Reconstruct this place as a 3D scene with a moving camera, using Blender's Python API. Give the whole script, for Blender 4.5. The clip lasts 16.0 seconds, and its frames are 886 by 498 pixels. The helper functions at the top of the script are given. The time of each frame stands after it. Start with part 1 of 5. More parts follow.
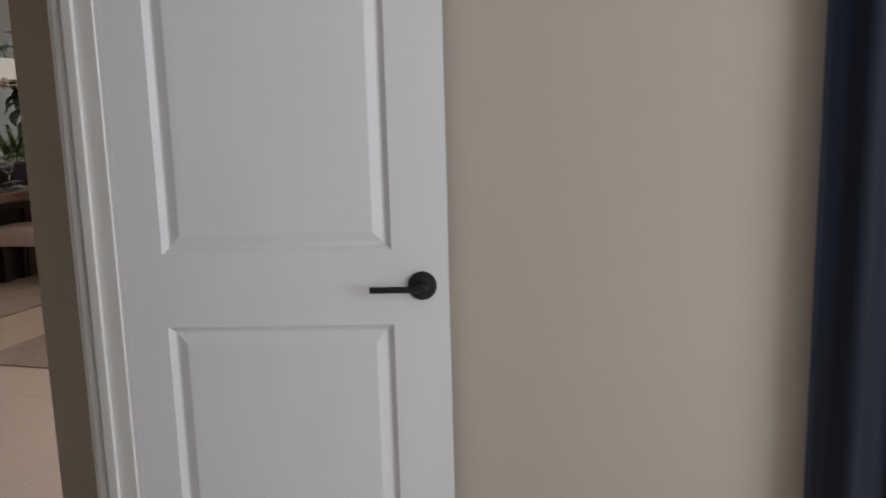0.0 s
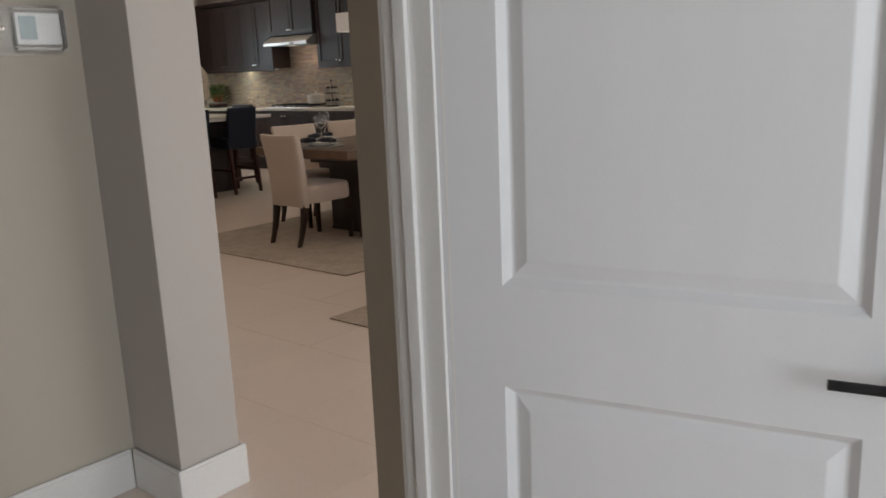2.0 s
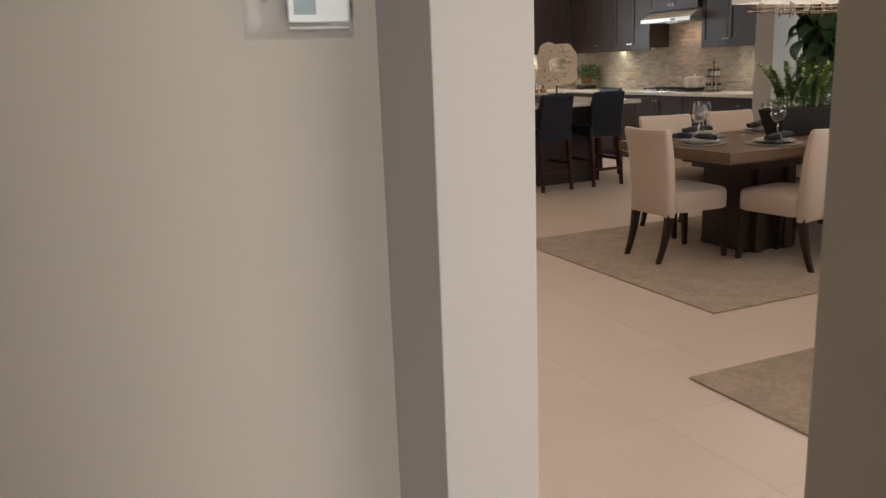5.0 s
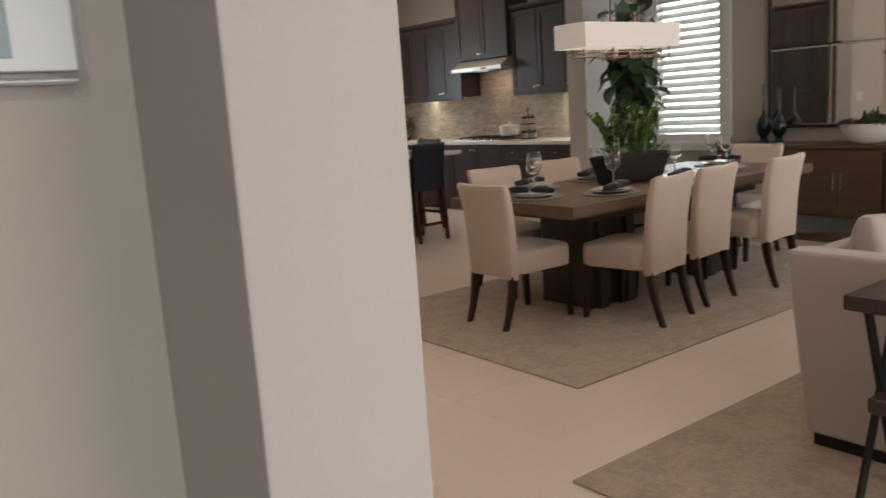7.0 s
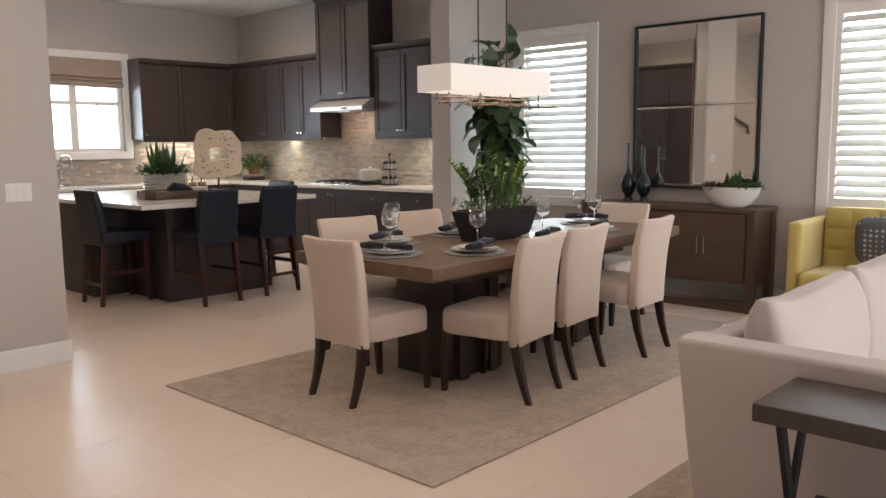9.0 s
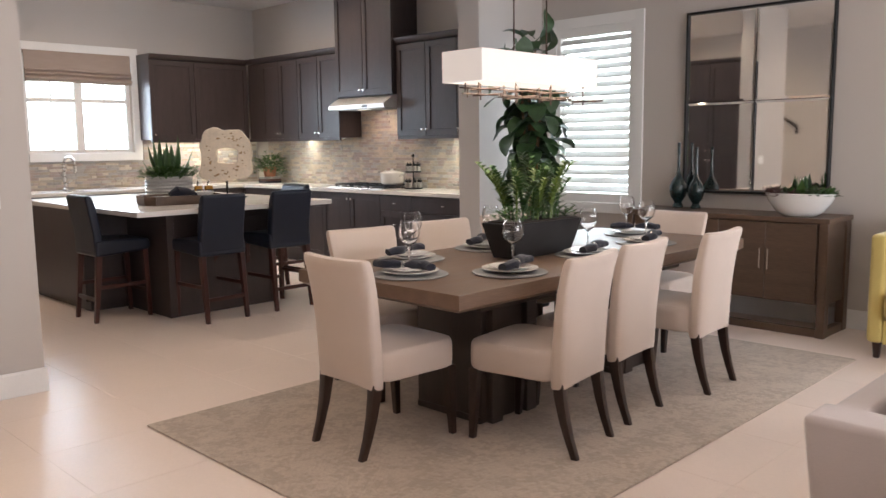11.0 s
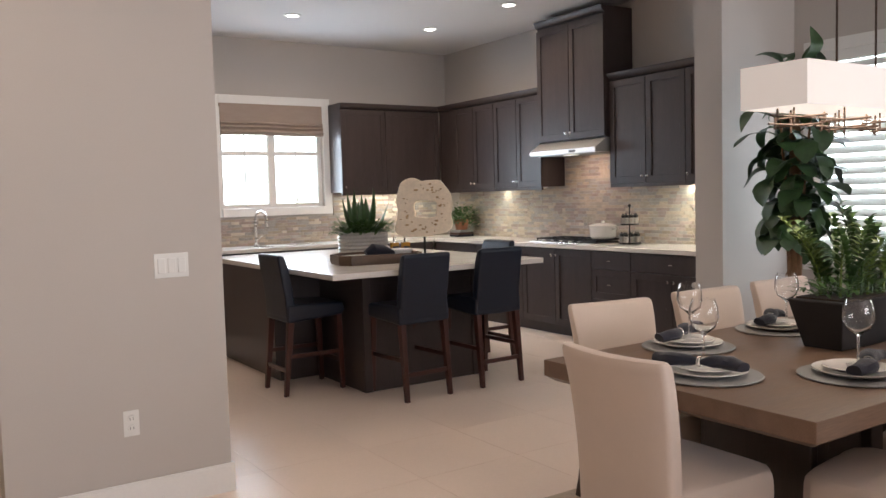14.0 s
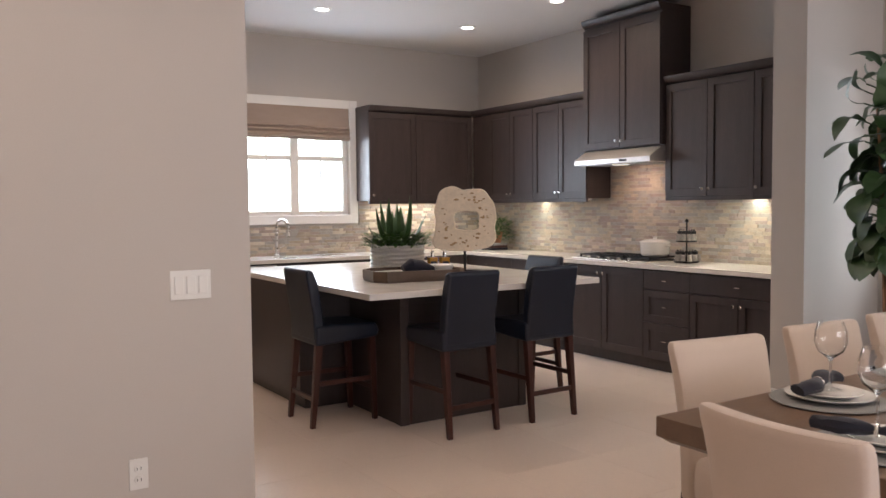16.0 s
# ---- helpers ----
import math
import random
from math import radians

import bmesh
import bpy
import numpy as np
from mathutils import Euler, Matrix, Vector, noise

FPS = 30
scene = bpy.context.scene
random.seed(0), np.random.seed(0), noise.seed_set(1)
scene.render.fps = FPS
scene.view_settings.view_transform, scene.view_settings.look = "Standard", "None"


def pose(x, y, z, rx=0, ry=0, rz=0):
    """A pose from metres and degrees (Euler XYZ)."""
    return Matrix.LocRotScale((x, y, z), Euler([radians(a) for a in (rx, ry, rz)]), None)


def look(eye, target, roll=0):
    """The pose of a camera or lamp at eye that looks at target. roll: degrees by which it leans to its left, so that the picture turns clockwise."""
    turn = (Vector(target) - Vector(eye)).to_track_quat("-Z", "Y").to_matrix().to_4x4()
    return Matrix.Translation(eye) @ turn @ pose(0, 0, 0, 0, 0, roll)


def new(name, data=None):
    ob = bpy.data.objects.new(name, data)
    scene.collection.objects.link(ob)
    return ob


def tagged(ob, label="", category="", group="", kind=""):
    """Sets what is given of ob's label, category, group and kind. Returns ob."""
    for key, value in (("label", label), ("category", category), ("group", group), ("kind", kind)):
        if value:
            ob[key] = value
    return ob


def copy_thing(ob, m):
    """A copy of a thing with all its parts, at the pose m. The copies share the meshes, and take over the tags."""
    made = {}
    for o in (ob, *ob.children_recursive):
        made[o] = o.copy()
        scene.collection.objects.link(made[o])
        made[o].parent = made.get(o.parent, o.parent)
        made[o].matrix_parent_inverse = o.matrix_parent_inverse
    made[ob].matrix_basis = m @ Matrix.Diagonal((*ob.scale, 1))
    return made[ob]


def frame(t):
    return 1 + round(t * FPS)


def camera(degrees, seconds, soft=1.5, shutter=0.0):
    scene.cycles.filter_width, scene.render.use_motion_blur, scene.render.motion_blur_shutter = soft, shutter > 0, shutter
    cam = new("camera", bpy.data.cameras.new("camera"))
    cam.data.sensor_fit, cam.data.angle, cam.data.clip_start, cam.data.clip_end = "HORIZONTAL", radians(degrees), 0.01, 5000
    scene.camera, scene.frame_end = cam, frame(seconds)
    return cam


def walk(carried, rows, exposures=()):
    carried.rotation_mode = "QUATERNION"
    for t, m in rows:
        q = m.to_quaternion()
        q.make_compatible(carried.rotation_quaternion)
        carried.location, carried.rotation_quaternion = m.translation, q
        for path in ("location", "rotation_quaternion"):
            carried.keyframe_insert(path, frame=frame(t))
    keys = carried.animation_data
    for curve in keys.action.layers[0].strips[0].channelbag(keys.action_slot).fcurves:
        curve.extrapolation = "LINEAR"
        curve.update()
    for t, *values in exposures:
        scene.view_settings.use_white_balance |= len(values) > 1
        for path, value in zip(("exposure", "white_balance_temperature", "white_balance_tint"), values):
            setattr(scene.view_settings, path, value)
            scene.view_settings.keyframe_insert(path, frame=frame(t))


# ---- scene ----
cam = camera(57.12, 16.0, soft=1.5, shutter=0.3)

PATH = [
    (0, (-4.244, -4.378, 1.307), (-2.343, -3.851, 0.977), -1.55),
    (0.5, (-4.076, -4.263, 1.364), (-2.236, -3.574, 0.986), -2.16),
    (1, (-3.927, -4.167, 1.351), (-2.188, -3.253, 0.976), -2.61),
    (1.5, (-3.767, -4.09, 1.358), (-2.17, -2.946, 0.986), -2.68),
    (2, (-3.665, -4.019, 1.345), (-2.181, -2.748, 0.918), -2.41),
    (2.5, (-3.534, -3.882, 1.339), (-2.136, -2.519, 0.903), -2.91),
    (3, (-3.426, -3.745, 1.367), (-2.147, -2.271, 0.933), -3.62),
    (3.5, (-3.31, -3.632, 1.367), (-2.278, -1.969, 0.956), -3.29),
    (4, (-3.211, -3.532, 1.367), (-2.388, -1.76, 0.941), -2.65),
    (4.2, (-3.18, -3.483, 1.373), (-2.388, -1.699, 0.937), -2.07),
    (6.5, (-2.818, -2.76, 1.376), (-1.923, -1.028, 0.933), -3.47),
    (7, (-2.761, -2.619, 1.397), (-1.568, -1.052, 1.05), -3.84),
    (7.5, (-2.656, -2.476, 1.383), (-1.384, -0.969, 1.049), -3.58),
    (8, (-2.542, -2.367, 1.4), (-1.212, -0.906, 1.083), -2.54),
    (8.2, (-2.507, -2.341, 1.411), (-1.132, -0.921, 1.106), -2.46),
    (10.3, (-1.88, -1.88, 1.385), (-0.398, -0.56, 1.145), 0.09),
    (10.5, (-1.837, -1.832, 1.394), (-0.374, -0.491, 1.145), -0.1),
    (11, (-1.754, -1.685, 1.395), (-0.345, -0.289, 1.14), -0.67),
    (11.5, (-1.648, -1.528, 1.381), (-0.29, -0.083, 1.123), -0.62),
    (12, (-1.589, -1.387, 1.406), (-0.279, 0.106, 1.173), 0.15),
    (12.5, (-1.551, -1.179, 1.394), (-0.314, 0.378, 1.182), -0.33),
    (13, (-1.539, -0.99, 1.417), (-0.357, 0.613, 1.24), -1.52),
    (13.5, (-1.47, -0.807, 1.418), (-0.348, 0.843, 1.283), -1.9),
    (14, (-1.396, -0.661, 1.414), (-0.294, 1.003, 1.285), -1.55),
    (14.5, (-1.347, -0.487, 1.415), (-0.227, 1.164, 1.273), -1.75),
    (15, (-1.338, -0.32, 1.421), (-0.194, 1.314, 1.276), -2.05),
    (15.5, (-1.286, -0.173, 1.424), (-0.17, 1.482, 1.297), -1.44),
    (16, (-1.248, -0.0, 1.424), (-0.167, 1.679, 1.319), -0.52),
]
walk(cam, [(t, look(eye, target, roll)) for t, eye, target, roll in PATH],
     [(0, -1.5, 6200, 10), (2, -1.3, 6200, 8), (3.5, -0.85, 6500, 10), (4.2, -0.7, 6550, 10), (6.5, -0.98, 6400, 10), (7.5, -0.68, 6300, 11), (8.2, -0.55, 6250, 11),
      (10.5, 0.0, 5900, 13), (12, -0.05, 5880, 12), (13.5, -0.17, 5900, 12), (14.5, -0.28, 6000, 14), (16, -0.26, 6100, 16)])

# ---- light ----
FX0, FX1, FY0, FY1 = -6.0, 4.6, -7.0, 8.25
XE, YN, ZC = 4.6, 8.25, 3.245          # east wall, north wall, ceiling
world = bpy.data.worlds.new("sky")
scene.world = world
world.use_nodes = True
wn = world.node_tree
sky = wn.nodes.new("ShaderNodeTexSky")
sky.sky_type, sky.sun_disc = "NISHITA", False
sky.sun_elevation, sky.sun_rotation = radians(50), radians(200)
wn.links.new(sky.outputs[0], wn.nodes["Background"].inputs[0])
wn.nodes["Background"].inputs[1].default_value = 0.1
sun = new("sun", bpy.data.lights.new("sun", "SUN"))
sun.data.energy, sun.data.angle, sun.data.color = 3.0, radians(0.5), (1, 0.95, 0.88)
sun.matrix_world = look((0, -8, 12), (2, -1, 0))


def area(name, eye, target, w, h, power, color=(1, 1, 1)):
    ob = new(name, bpy.data.lights.new(name, "AREA"))
    ob.data.shape, ob.data.size, ob.data.size_y = "RECTANGLE", w, h
    ob.data.energy, ob.data.color = power, color
    ob.matrix_world = look(eye, target)
    return ob


def spot(name, x, y, power, color=(1, 0.75, 0.51), size=2.85):
    ob = new(name, bpy.data.lights.new(name, "SPOT"))
    ob.data.energy, ob.data.color = power, color
    ob.data.spot_size, ob.data.spot_blend, ob.data.shadow_soft_size = size, 0.8, 0.07
    ob.location = (x, y, ZC - 0.035)
    return ob


DAY = (0.92, 0.97, 1.0)
area("kitchen_window_light", (2.2, YN - 0.06, 1.72), (2.2, 0, 1.2), 1.2, 0.9, 40, (0.78, 0.9, 1.0))
area("dining_window_light", (XE - 0.12, 2.63, 1.65), (0, 2.2, 1.0), 0.8, 1.5, 9, DAY)
area("living_window_light", (XE - 0.12, -0.5, 1.65), (0, -0.6, 1.0), 0.8, 1.5, 11, DAY)
area("south_window_light", (0.95, -6.9, 1.5), (0.4, 3, 1.0), 5.7, 2.4, 315, (1, 0.955, 0.915))
area("den_window_light", (-4.25, FY0 + 0.02, 1.5), (-2.9, -2.4, 1.0), 2.0, 1.7, 168, (0.94, 0.975, 1.0))
# those with y below 4 are unseen, added to brighten floor and walls
DOWNLIGHTS = [(1.94, 6.96), (3.53, 6.92), (3.6, 5.62), (1.94, 5.6), (0.4, 6.4), (-0.7, 1.6), (0.3, 3.9), (0.2, -0.3), (-1.2, -1.3), (3.2, -0.4), (1.2, -2.6), (-1.7, 2.4)]
# unseen downlight, added to warm the hall wall and the pier
HALL_LIGHT = (-3.4, -2.3)
for dx, dy in DOWNLIGHTS:
    spot("downlight_lamp", dx, dy, 40 if dy > 1 and dx < 1 else 48 if dy > 5 else 22)
spot("hall_lamp", *HALL_LIGHT, 6.5, (1, 0.62, 0.32))

# ---- helpers of the scene ----


def box(bm, x0, x1, y0, y1, z0, z1, bevel=0.0, seg=2, m=None):
    """A box, with rounded edges where bevel is given."""
    vs = [bm.verts.new((x, y, z)) for x in (x0, x1) for y in (y0, y1) for z in (z0, z1)]
    idx = [(0, 1, 3, 2), (4, 6, 7, 5), (0, 4, 5, 1), (2, 3, 7, 6), (0, 2, 6, 4), (1, 5, 7, 3)]
    fs = [bm.faces.new([vs[i] for i in q]) for q in idx]
    if m is not None:
        bmesh.ops.transform(bm, matrix=m, verts=vs)
    if bevel:
        es = {e for f in fs for e in f.edges}
        bmesh.ops.bevel(bm, geom=list(es), offset=bevel, segments=seg, profile=0.5, affect="EDGES")
    return bm


def frustum(bm, a, b, z0, z1, bevel=0.0, seg=2):
    """A tapering block between rectangle a = (x0, x1, y0, y1) at z0 and b at z1."""
    vs = []
    for (x0, x1, y0, y1), z in ((a, z0), (b, z1)):
        vs += [bm.verts.new(p) for p in ((x0, y0, z), (x1, y0, z), (x1, y1, z), (x0, y1, z))]
    fs = [bm.faces.new([vs[i] for i in q]) for q in
          ((3, 2, 1, 0), (4, 5, 6, 7), (0, 1, 5, 4), (1, 2, 6, 5), (2, 3, 7, 6), (3, 0, 4, 7))]
    if bevel:
        bmesh.ops.bevel(bm, geom=list({e for f in fs for e in f.edges}), offset=bevel, segments=seg, profile=0.5, affect="EDGES")
    return bm


def prism(bm, poly, axis, a, b, bevel=0.0, seg=2):
    """A polygon drawn in the plane across axis ('x': y,z; 'y': x,z; 'z': x,y), carried from a to b."""
    def at(p, d):
        u, v = p
        return (d, u, v) if axis == "x" else (u, d, v) if axis == "y" else (u, v, d)
    lo, hi = [bm.verts.new(at(p, a)) for p in poly], [bm.verts.new(at(p, b)) for p in poly]
    n = len(poly)
    fs = [bm.faces.new(lo[::-1]), bm.faces.new(hi)]
    fs += [bm.faces.new((lo[i], lo[(i + 1) % n], hi[(i + 1) % n], hi[i])) for i in range(n)]
    bmesh.ops.recalc_face_normals(bm, faces=fs)
    if bevel:
        es = {e for f in fs[:2] for e in f.edges}
        es |= {e for f in fs for e in f.edges if len(e.link_faces) == 2 and e.calc_face_angle(0) > 0.7}
        bmesh.ops.bevel(bm, geom=list(es), offset=bevel, segments=seg, profile=0.5, affect="EDGES")
    return bm


def lathe(bm, profile, seg=24, at=(0, 0, 0), caps=True):
    """A turned body: profile of (radius, z)."""
    rings = []
    for r, z in profile:
        rings.append([bm.verts.new((at[0] + r * math.cos(2 * math.pi * k / seg), at[1] + r * math.sin(2 * math.pi * k / seg), at[2] + z)) for k in range(seg)])
    for p, q in zip(rings, rings[1:]):
        for k in range(seg):
            bm.faces.new((p[k], p[(k + 1) % seg], q[(k + 1) % seg], q[k]))
    if caps:
        bm.faces.new(rings[0][::-1])
        bm.faces.new(rings[-1])
    return bm


def tube(bm, pts, radii, seg=8):
    """A bent rod through pts; radii one number or one for each point."""
    pts = [Vector(p) for p in pts]
    if not isinstance(radii, (list, tuple)):
        radii = [radii] * len(pts)
    rings = []
    for i, p in enumerate(pts):
        d = (pts[min(i + 1, len(pts) - 1)] - pts[max(i - 1, 0)]).normalized()
        u = d.cross(Vector((0, 0, 1)) if abs(d.z) < 0.9 else Vector((1, 0, 0))).normalized()
        w = d.cross(u)
        rings.append([bm.verts.new(p + (u * math.cos(a) + w * math.sin(a)) * radii[i]) for a in [2 * math.pi * k / seg for k in range(seg)]])
    for a, b in zip(rings, rings[1:]):
        for k in range(seg):
            bm.faces.new((a[k], a[(k + 1) % seg], b[(k + 1) % seg], b[k]))
    bm.faces.new(rings[0][::-1])
    bm.faces.new(rings[-1])
    return bm


def link(name, bm, material, m=None):
    me = bpy.data.meshes.new(name)
    bmesh.ops.recalc_face_normals(bm, faces=bm.faces)
    bm.to_mesh(me)
    bm.free()
    me.polygons.foreach_set("use_smooth", [True] * len(me.polygons))
    me.set_sharp_from_angle(angle=radians(38))
    me.materials.append(material)
    ob = new(name, me)
    if 6 < len(me.polygons) < 4000 and name not in ("tile", "tile_field", "stone", "stone_courses", "louvre"):
        wn_ = ob.modifiers.new("even_shading", "WEIGHTED_NORMAL")
        wn_.keep_sharp = True
    if m is not None:
        ob.matrix_world = m
    return ob


def part(name, bm, material, parent, label="", m=None):
    ob = link(name, bm, material, m)
    ob.parent = parent
    return tagged(ob, label)


def thing(name, label, category, group="", m=None, kind=""):
    ob = new(name)
    ob.empty_display_size = 0.1
    if m is not None:
        ob.matrix_world = m
    return tagged(ob, label, category, group, kind)


def single(name, bm, material, label, category, group="", m=None, kind=""):
    return tagged(link(name, bm, material, m), label, category, group, kind)


def BM():
    return bmesh.new()


# ---- materials ----
def mat(name, color, rough=0.5, metal=0.0, vary=0.12, scale=3.0, fine=60.0, bump=0.1, stretch=(1, 1, 1), dist=0.002, rvary=0.1, coat=0.0, sheen=0.0, trans=0.0, each=0.0, span=0.4):
    """Base colour varied at two scales, roughness varied, fine relief."""
    m = bpy.data.materials.new(name)
    m.use_nodes = True
    t = m.node_tree
    N, L = t.nodes, t.links
    b = N["Principled BSDF"]
    tc = N.new("ShaderNodeTexCoord")
    mp = N.new("ShaderNodeMapping")
    mp.inputs["Scale"].default_value = stretch
    if each:
        shift, who = N.new("ShaderNodeVectorMath"), N.new("ShaderNodeObjectInfo")
        shift.operation = "MULTIPLY_ADD"
        shift.inputs[1].default_value = (37, 53, 29)
        L.new(who.outputs["Random"], shift.inputs[0])
        L.new(tc.outputs["Object"], shift.inputs[2])
        L.new(shift.outputs[0], mp.inputs[0])
    else:
        L.new(tc.outputs["Object"], mp.inputs[0])
    n1, n2 = N.new("ShaderNodeTexNoise"), N.new("ShaderNodeTexNoise")
    n1.inputs["Scale"].default_value, n2.inputs["Scale"].default_value = scale, fine
    n1.inputs["Detail"].default_value, n2.inputs["Detail"].default_value = 4, 3
    for n in (n1, n2):
        L.new(mp.outputs[0], n.inputs["Vector"])
    add = N.new("ShaderNodeMath")
    add.operation = "ADD"
    L.new(n1.outputs["Fac"], add.inputs[0])
    L.new(n2.outputs["Fac"], add.inputs[1])
    last = add.outputs[0]
    if each:
        oi, ml, ad = N.new("ShaderNodeObjectInfo"), N.new("ShaderNodeMath"), N.new("ShaderNodeMath")
        ml.operation, ad.operation = "MULTIPLY_ADD", "ADD"
        ml.inputs[1].default_value, ml.inputs[2].default_value = each * 2, -each
        L.new(oi.outputs["Random"], ml.inputs[0])
        L.new(ml.outputs[0], ad.inputs[0])
        L.new(last, ad.inputs[1])
        last = ad.outputs[0]
    ramp = N.new("ShaderNodeMapRange")
    ramp.inputs["From Min"].default_value, ramp.inputs["From Max"].default_value = 1 - span, 1 + span
    L.new(last, ramp.inputs["Value"])
    mix = N.new("ShaderNodeMix")
    mix.data_type = "RGBA"
    mix.inputs["A"].default_value = (*[c * (1 - vary) for c in color], 1)
    mix.inputs["B"].default_value = (*[min(1, c * (1 + vary)) for c in color], 1)
    L.new(ramp.outputs[0], mix.inputs["Factor"])
    L.new(mix.outputs["Result"], b.inputs["Base Color"])
    rr = N.new("ShaderNodeMapRange")
    rr.inputs["To Min"].default_value, rr.inputs["To Max"].default_value = max(0.02, rough - rvary), min(1, rough + rvary)
    L.new(n1.outputs["Fac"], rr.inputs["Value"])
    L.new(rr.outputs[0], b.inputs["Roughness"])
    b.inputs["Metallic"].default_value = metal
    b.inputs["Coat Weight"].default_value = coat
    b.inputs["Sheen Weight"].default_value = sheen
    b.inputs["Transmission Weight"].default_value = trans
    if bump:
        bp = N.new("ShaderNodeBump")
        bp.inputs["Strength"].default_value, bp.inputs["Distance"].default_value = bump, dist
        L.new(n2.outputs["Fac"], bp.inputs["Height"])
        L.new(bp.outputs[0], b.inputs["Normal"])
    return m


def glow(name, color, strength):
    m = bpy.data.materials.new(name)
    m.use_nodes = True
    b = m.node_tree.nodes["Principled BSDF"]
    b.inputs["Base Color"].default_value = (*color, 1)
    b.inputs["Emission Color"].default_value = (*color, 1)
    b.inputs["Emission Strength"].default_value = strength
    return m


def glass(name, color=(1, 1, 1), rough=0.0):
    m = bpy.data.materials.new(name)
    m.use_nodes = True
    b = m.node_tree.nodes["Principled BSDF"]
    b.inputs["Base Color"].default_value = (*color, 1)
    b.inputs["Roughness"].default_value = rough
    b.inputs["Transmission Weight"].default_value = 1
    b.inputs["IOR"].default_value = 1.45
    return m


WALL = mat("wall_paint", (0.52, 0.482, 0.447), 0.75, vary=0.03, scale=0.8, fine=180, bump=0.12, dist=0.001)
# the den's beige; on the hall wall it stands in for warm lamp light
WARMWALL = mat("warm_tinted_wall_paint", (0.54, 0.487, 0.41), 0.75, vary=0.03, scale=0.8, fine=180, bump=0.12, dist=0.001)
CEIL = mat("ceiling_paint", (0.7, 0.685, 0.68), 0.85, vary=0.03, scale=0.8, fine=160, bump=0.15, dist=0.001)
WHITE = mat("white_trim_paint", (0.8, 0.79, 0.77), 0.4, vary=0.03, scale=3, fine=90, bump=0.05)
DOORW = mat("white_door_paint", (0.74, 0.74, 0.75), 0.45, vary=0.03, scale=2, fine=120, bump=0.08, stretch=(6, 6, 1))
TILE = mat("cream_tile", (0.84, 0.715, 0.63), 0.33, vary=0.07, scale=2.2, fine=60, bump=0.0, each=0.1, span=0.8, rvary=0.03)
GROUT = mat("grout", (0.82, 0.73, 0.65), 0.9, vary=0.08, scale=8, fine=200, bump=0.2)
ESPRESSO = mat("espresso_wood", (0.046, 0.033, 0.031), 0.42, vary=0.28, scale=2.2, fine=26, bump=0.06, stretch=(6, 6, 0.5), rvary=0.06)
LEGWOOD = mat("dark_leg_wood", (0.028, 0.013, 0.009), 0.35, vary=0.3, scale=4, fine=40, bump=0.05, stretch=(5, 5, 0.6))
STOOLWOOD = mat("mahogany_wood", (0.055, 0.016, 0.011), 0.33, vary=0.3, scale=4, fine=40, bump=0.05, stretch=(5, 5, 0.6))
TABLE = mat("weathered_oak", (0.155, 0.097, 0.064), 0.42, vary=0.28, scale=2.5, fine=34, bump=0.08, stretch=(0.5, 7, 7))
# dark brown with the shadow under the table put in; side table shares it
PEDESTAL = mat("dark_and_shaded_oak", (0.05, 0.035, 0.028), 0.45, vary=0.28, scale=2.5, fine=34, bump=0.08, stretch=(7, 7, 0.5))
WALNUT = mat("walnut_wood", (0.1, 0.062, 0.04), 0.42, vary=0.3, scale=2.5, fine=30, bump=0.08, stretch=(7, 0.5, 7))
QUARTZ = mat("white_quartz", (0.72, 0.69, 0.65), 0.18, vary=0.05, scale=6, fine=120, bump=0.02, rvary=0.05)
LINEN = mat("cream_linen", (0.62, 0.515, 0.44), 0.9, vary=0.06, scale=4, fine=380, bump=0.35, sheen=0.25)
LEATHER = mat("navy_leather", (0.008, 0.012, 0.025), 0.36, vary=0.2, scale=6, fine=240, bump=0.2, dist=0.001)
NAVY = mat("navy_curtain_cloth", (0.007, 0.012, 0.026), 0.9, vary=0.2, scale=3, fine=300, bump=0.3, sheen=0.03)
NAPKIN = mat("navy_napkin_cloth", (0.008, 0.009, 0.02), 0.9, vary=0.2, scale=8, fine=300, bump=0.35, sheen=0.2)
STEEL = mat("brushed_steel", (0.62, 0.6, 0.57), 0.28, 1.0, vary=0.06, scale=4, fine=120, bump=0.05, stretch=(1, 1, 12))
NICKEL = mat("nickel", (0.7, 0.67, 0.62), 0.2, 1.0, vary=0.04, scale=10, fine=80, bump=0)
BLACK = mat("black_iron", (0.012, 0.012, 0.013), 0.45, 0.3, vary=0.2, scale=8, fine=120, bump=0.08)
BRONZE = mat("bronze_rod", (0.055, 0.033, 0.022), 0.5, 0.6, vary=0.1, scale=8, fine=80, bump=0)
CERAMIC = mat("white_ceramic", (0.78, 0.76, 0.73), 0.22, vary=0.03, scale=6, fine=60, bump=0.02, coat=0.3)
CHARGER = mat("grey_charger", (0.24, 0.24, 0.235), 0.5, vary=0.12, scale=10, fine=160, bump=0.2)
GREY = mat("grey_sofa_cloth", (0.5, 0.435, 0.41), 0.92, vary=0.06, scale=3, fine=340, bump=0.35, sheen=0.3)
YELLOW = mat("mustard_cloth", (0.5, 0.39, 0.12), 0.9, vary=0.08, scale=4, fine=320, bump=0.3, sheen=0.3)
LEAF = mat("leaf_green", (0.055, 0.115, 0.025), 0.5, vary=0.45, scale=3, fine=30, bump=0.1, each=0.1)
DARKLEAF = mat("dark_leaf_green", (0.034, 0.075, 0.024), 0.42, vary=0.4, scale=4, fine=30, bump=0.15)
ZZ = mat("yellow_green_leaf", (0.13, 0.19, 0.035), 0.42, vary=0.4, scale=5, fine=40, bump=0.1)
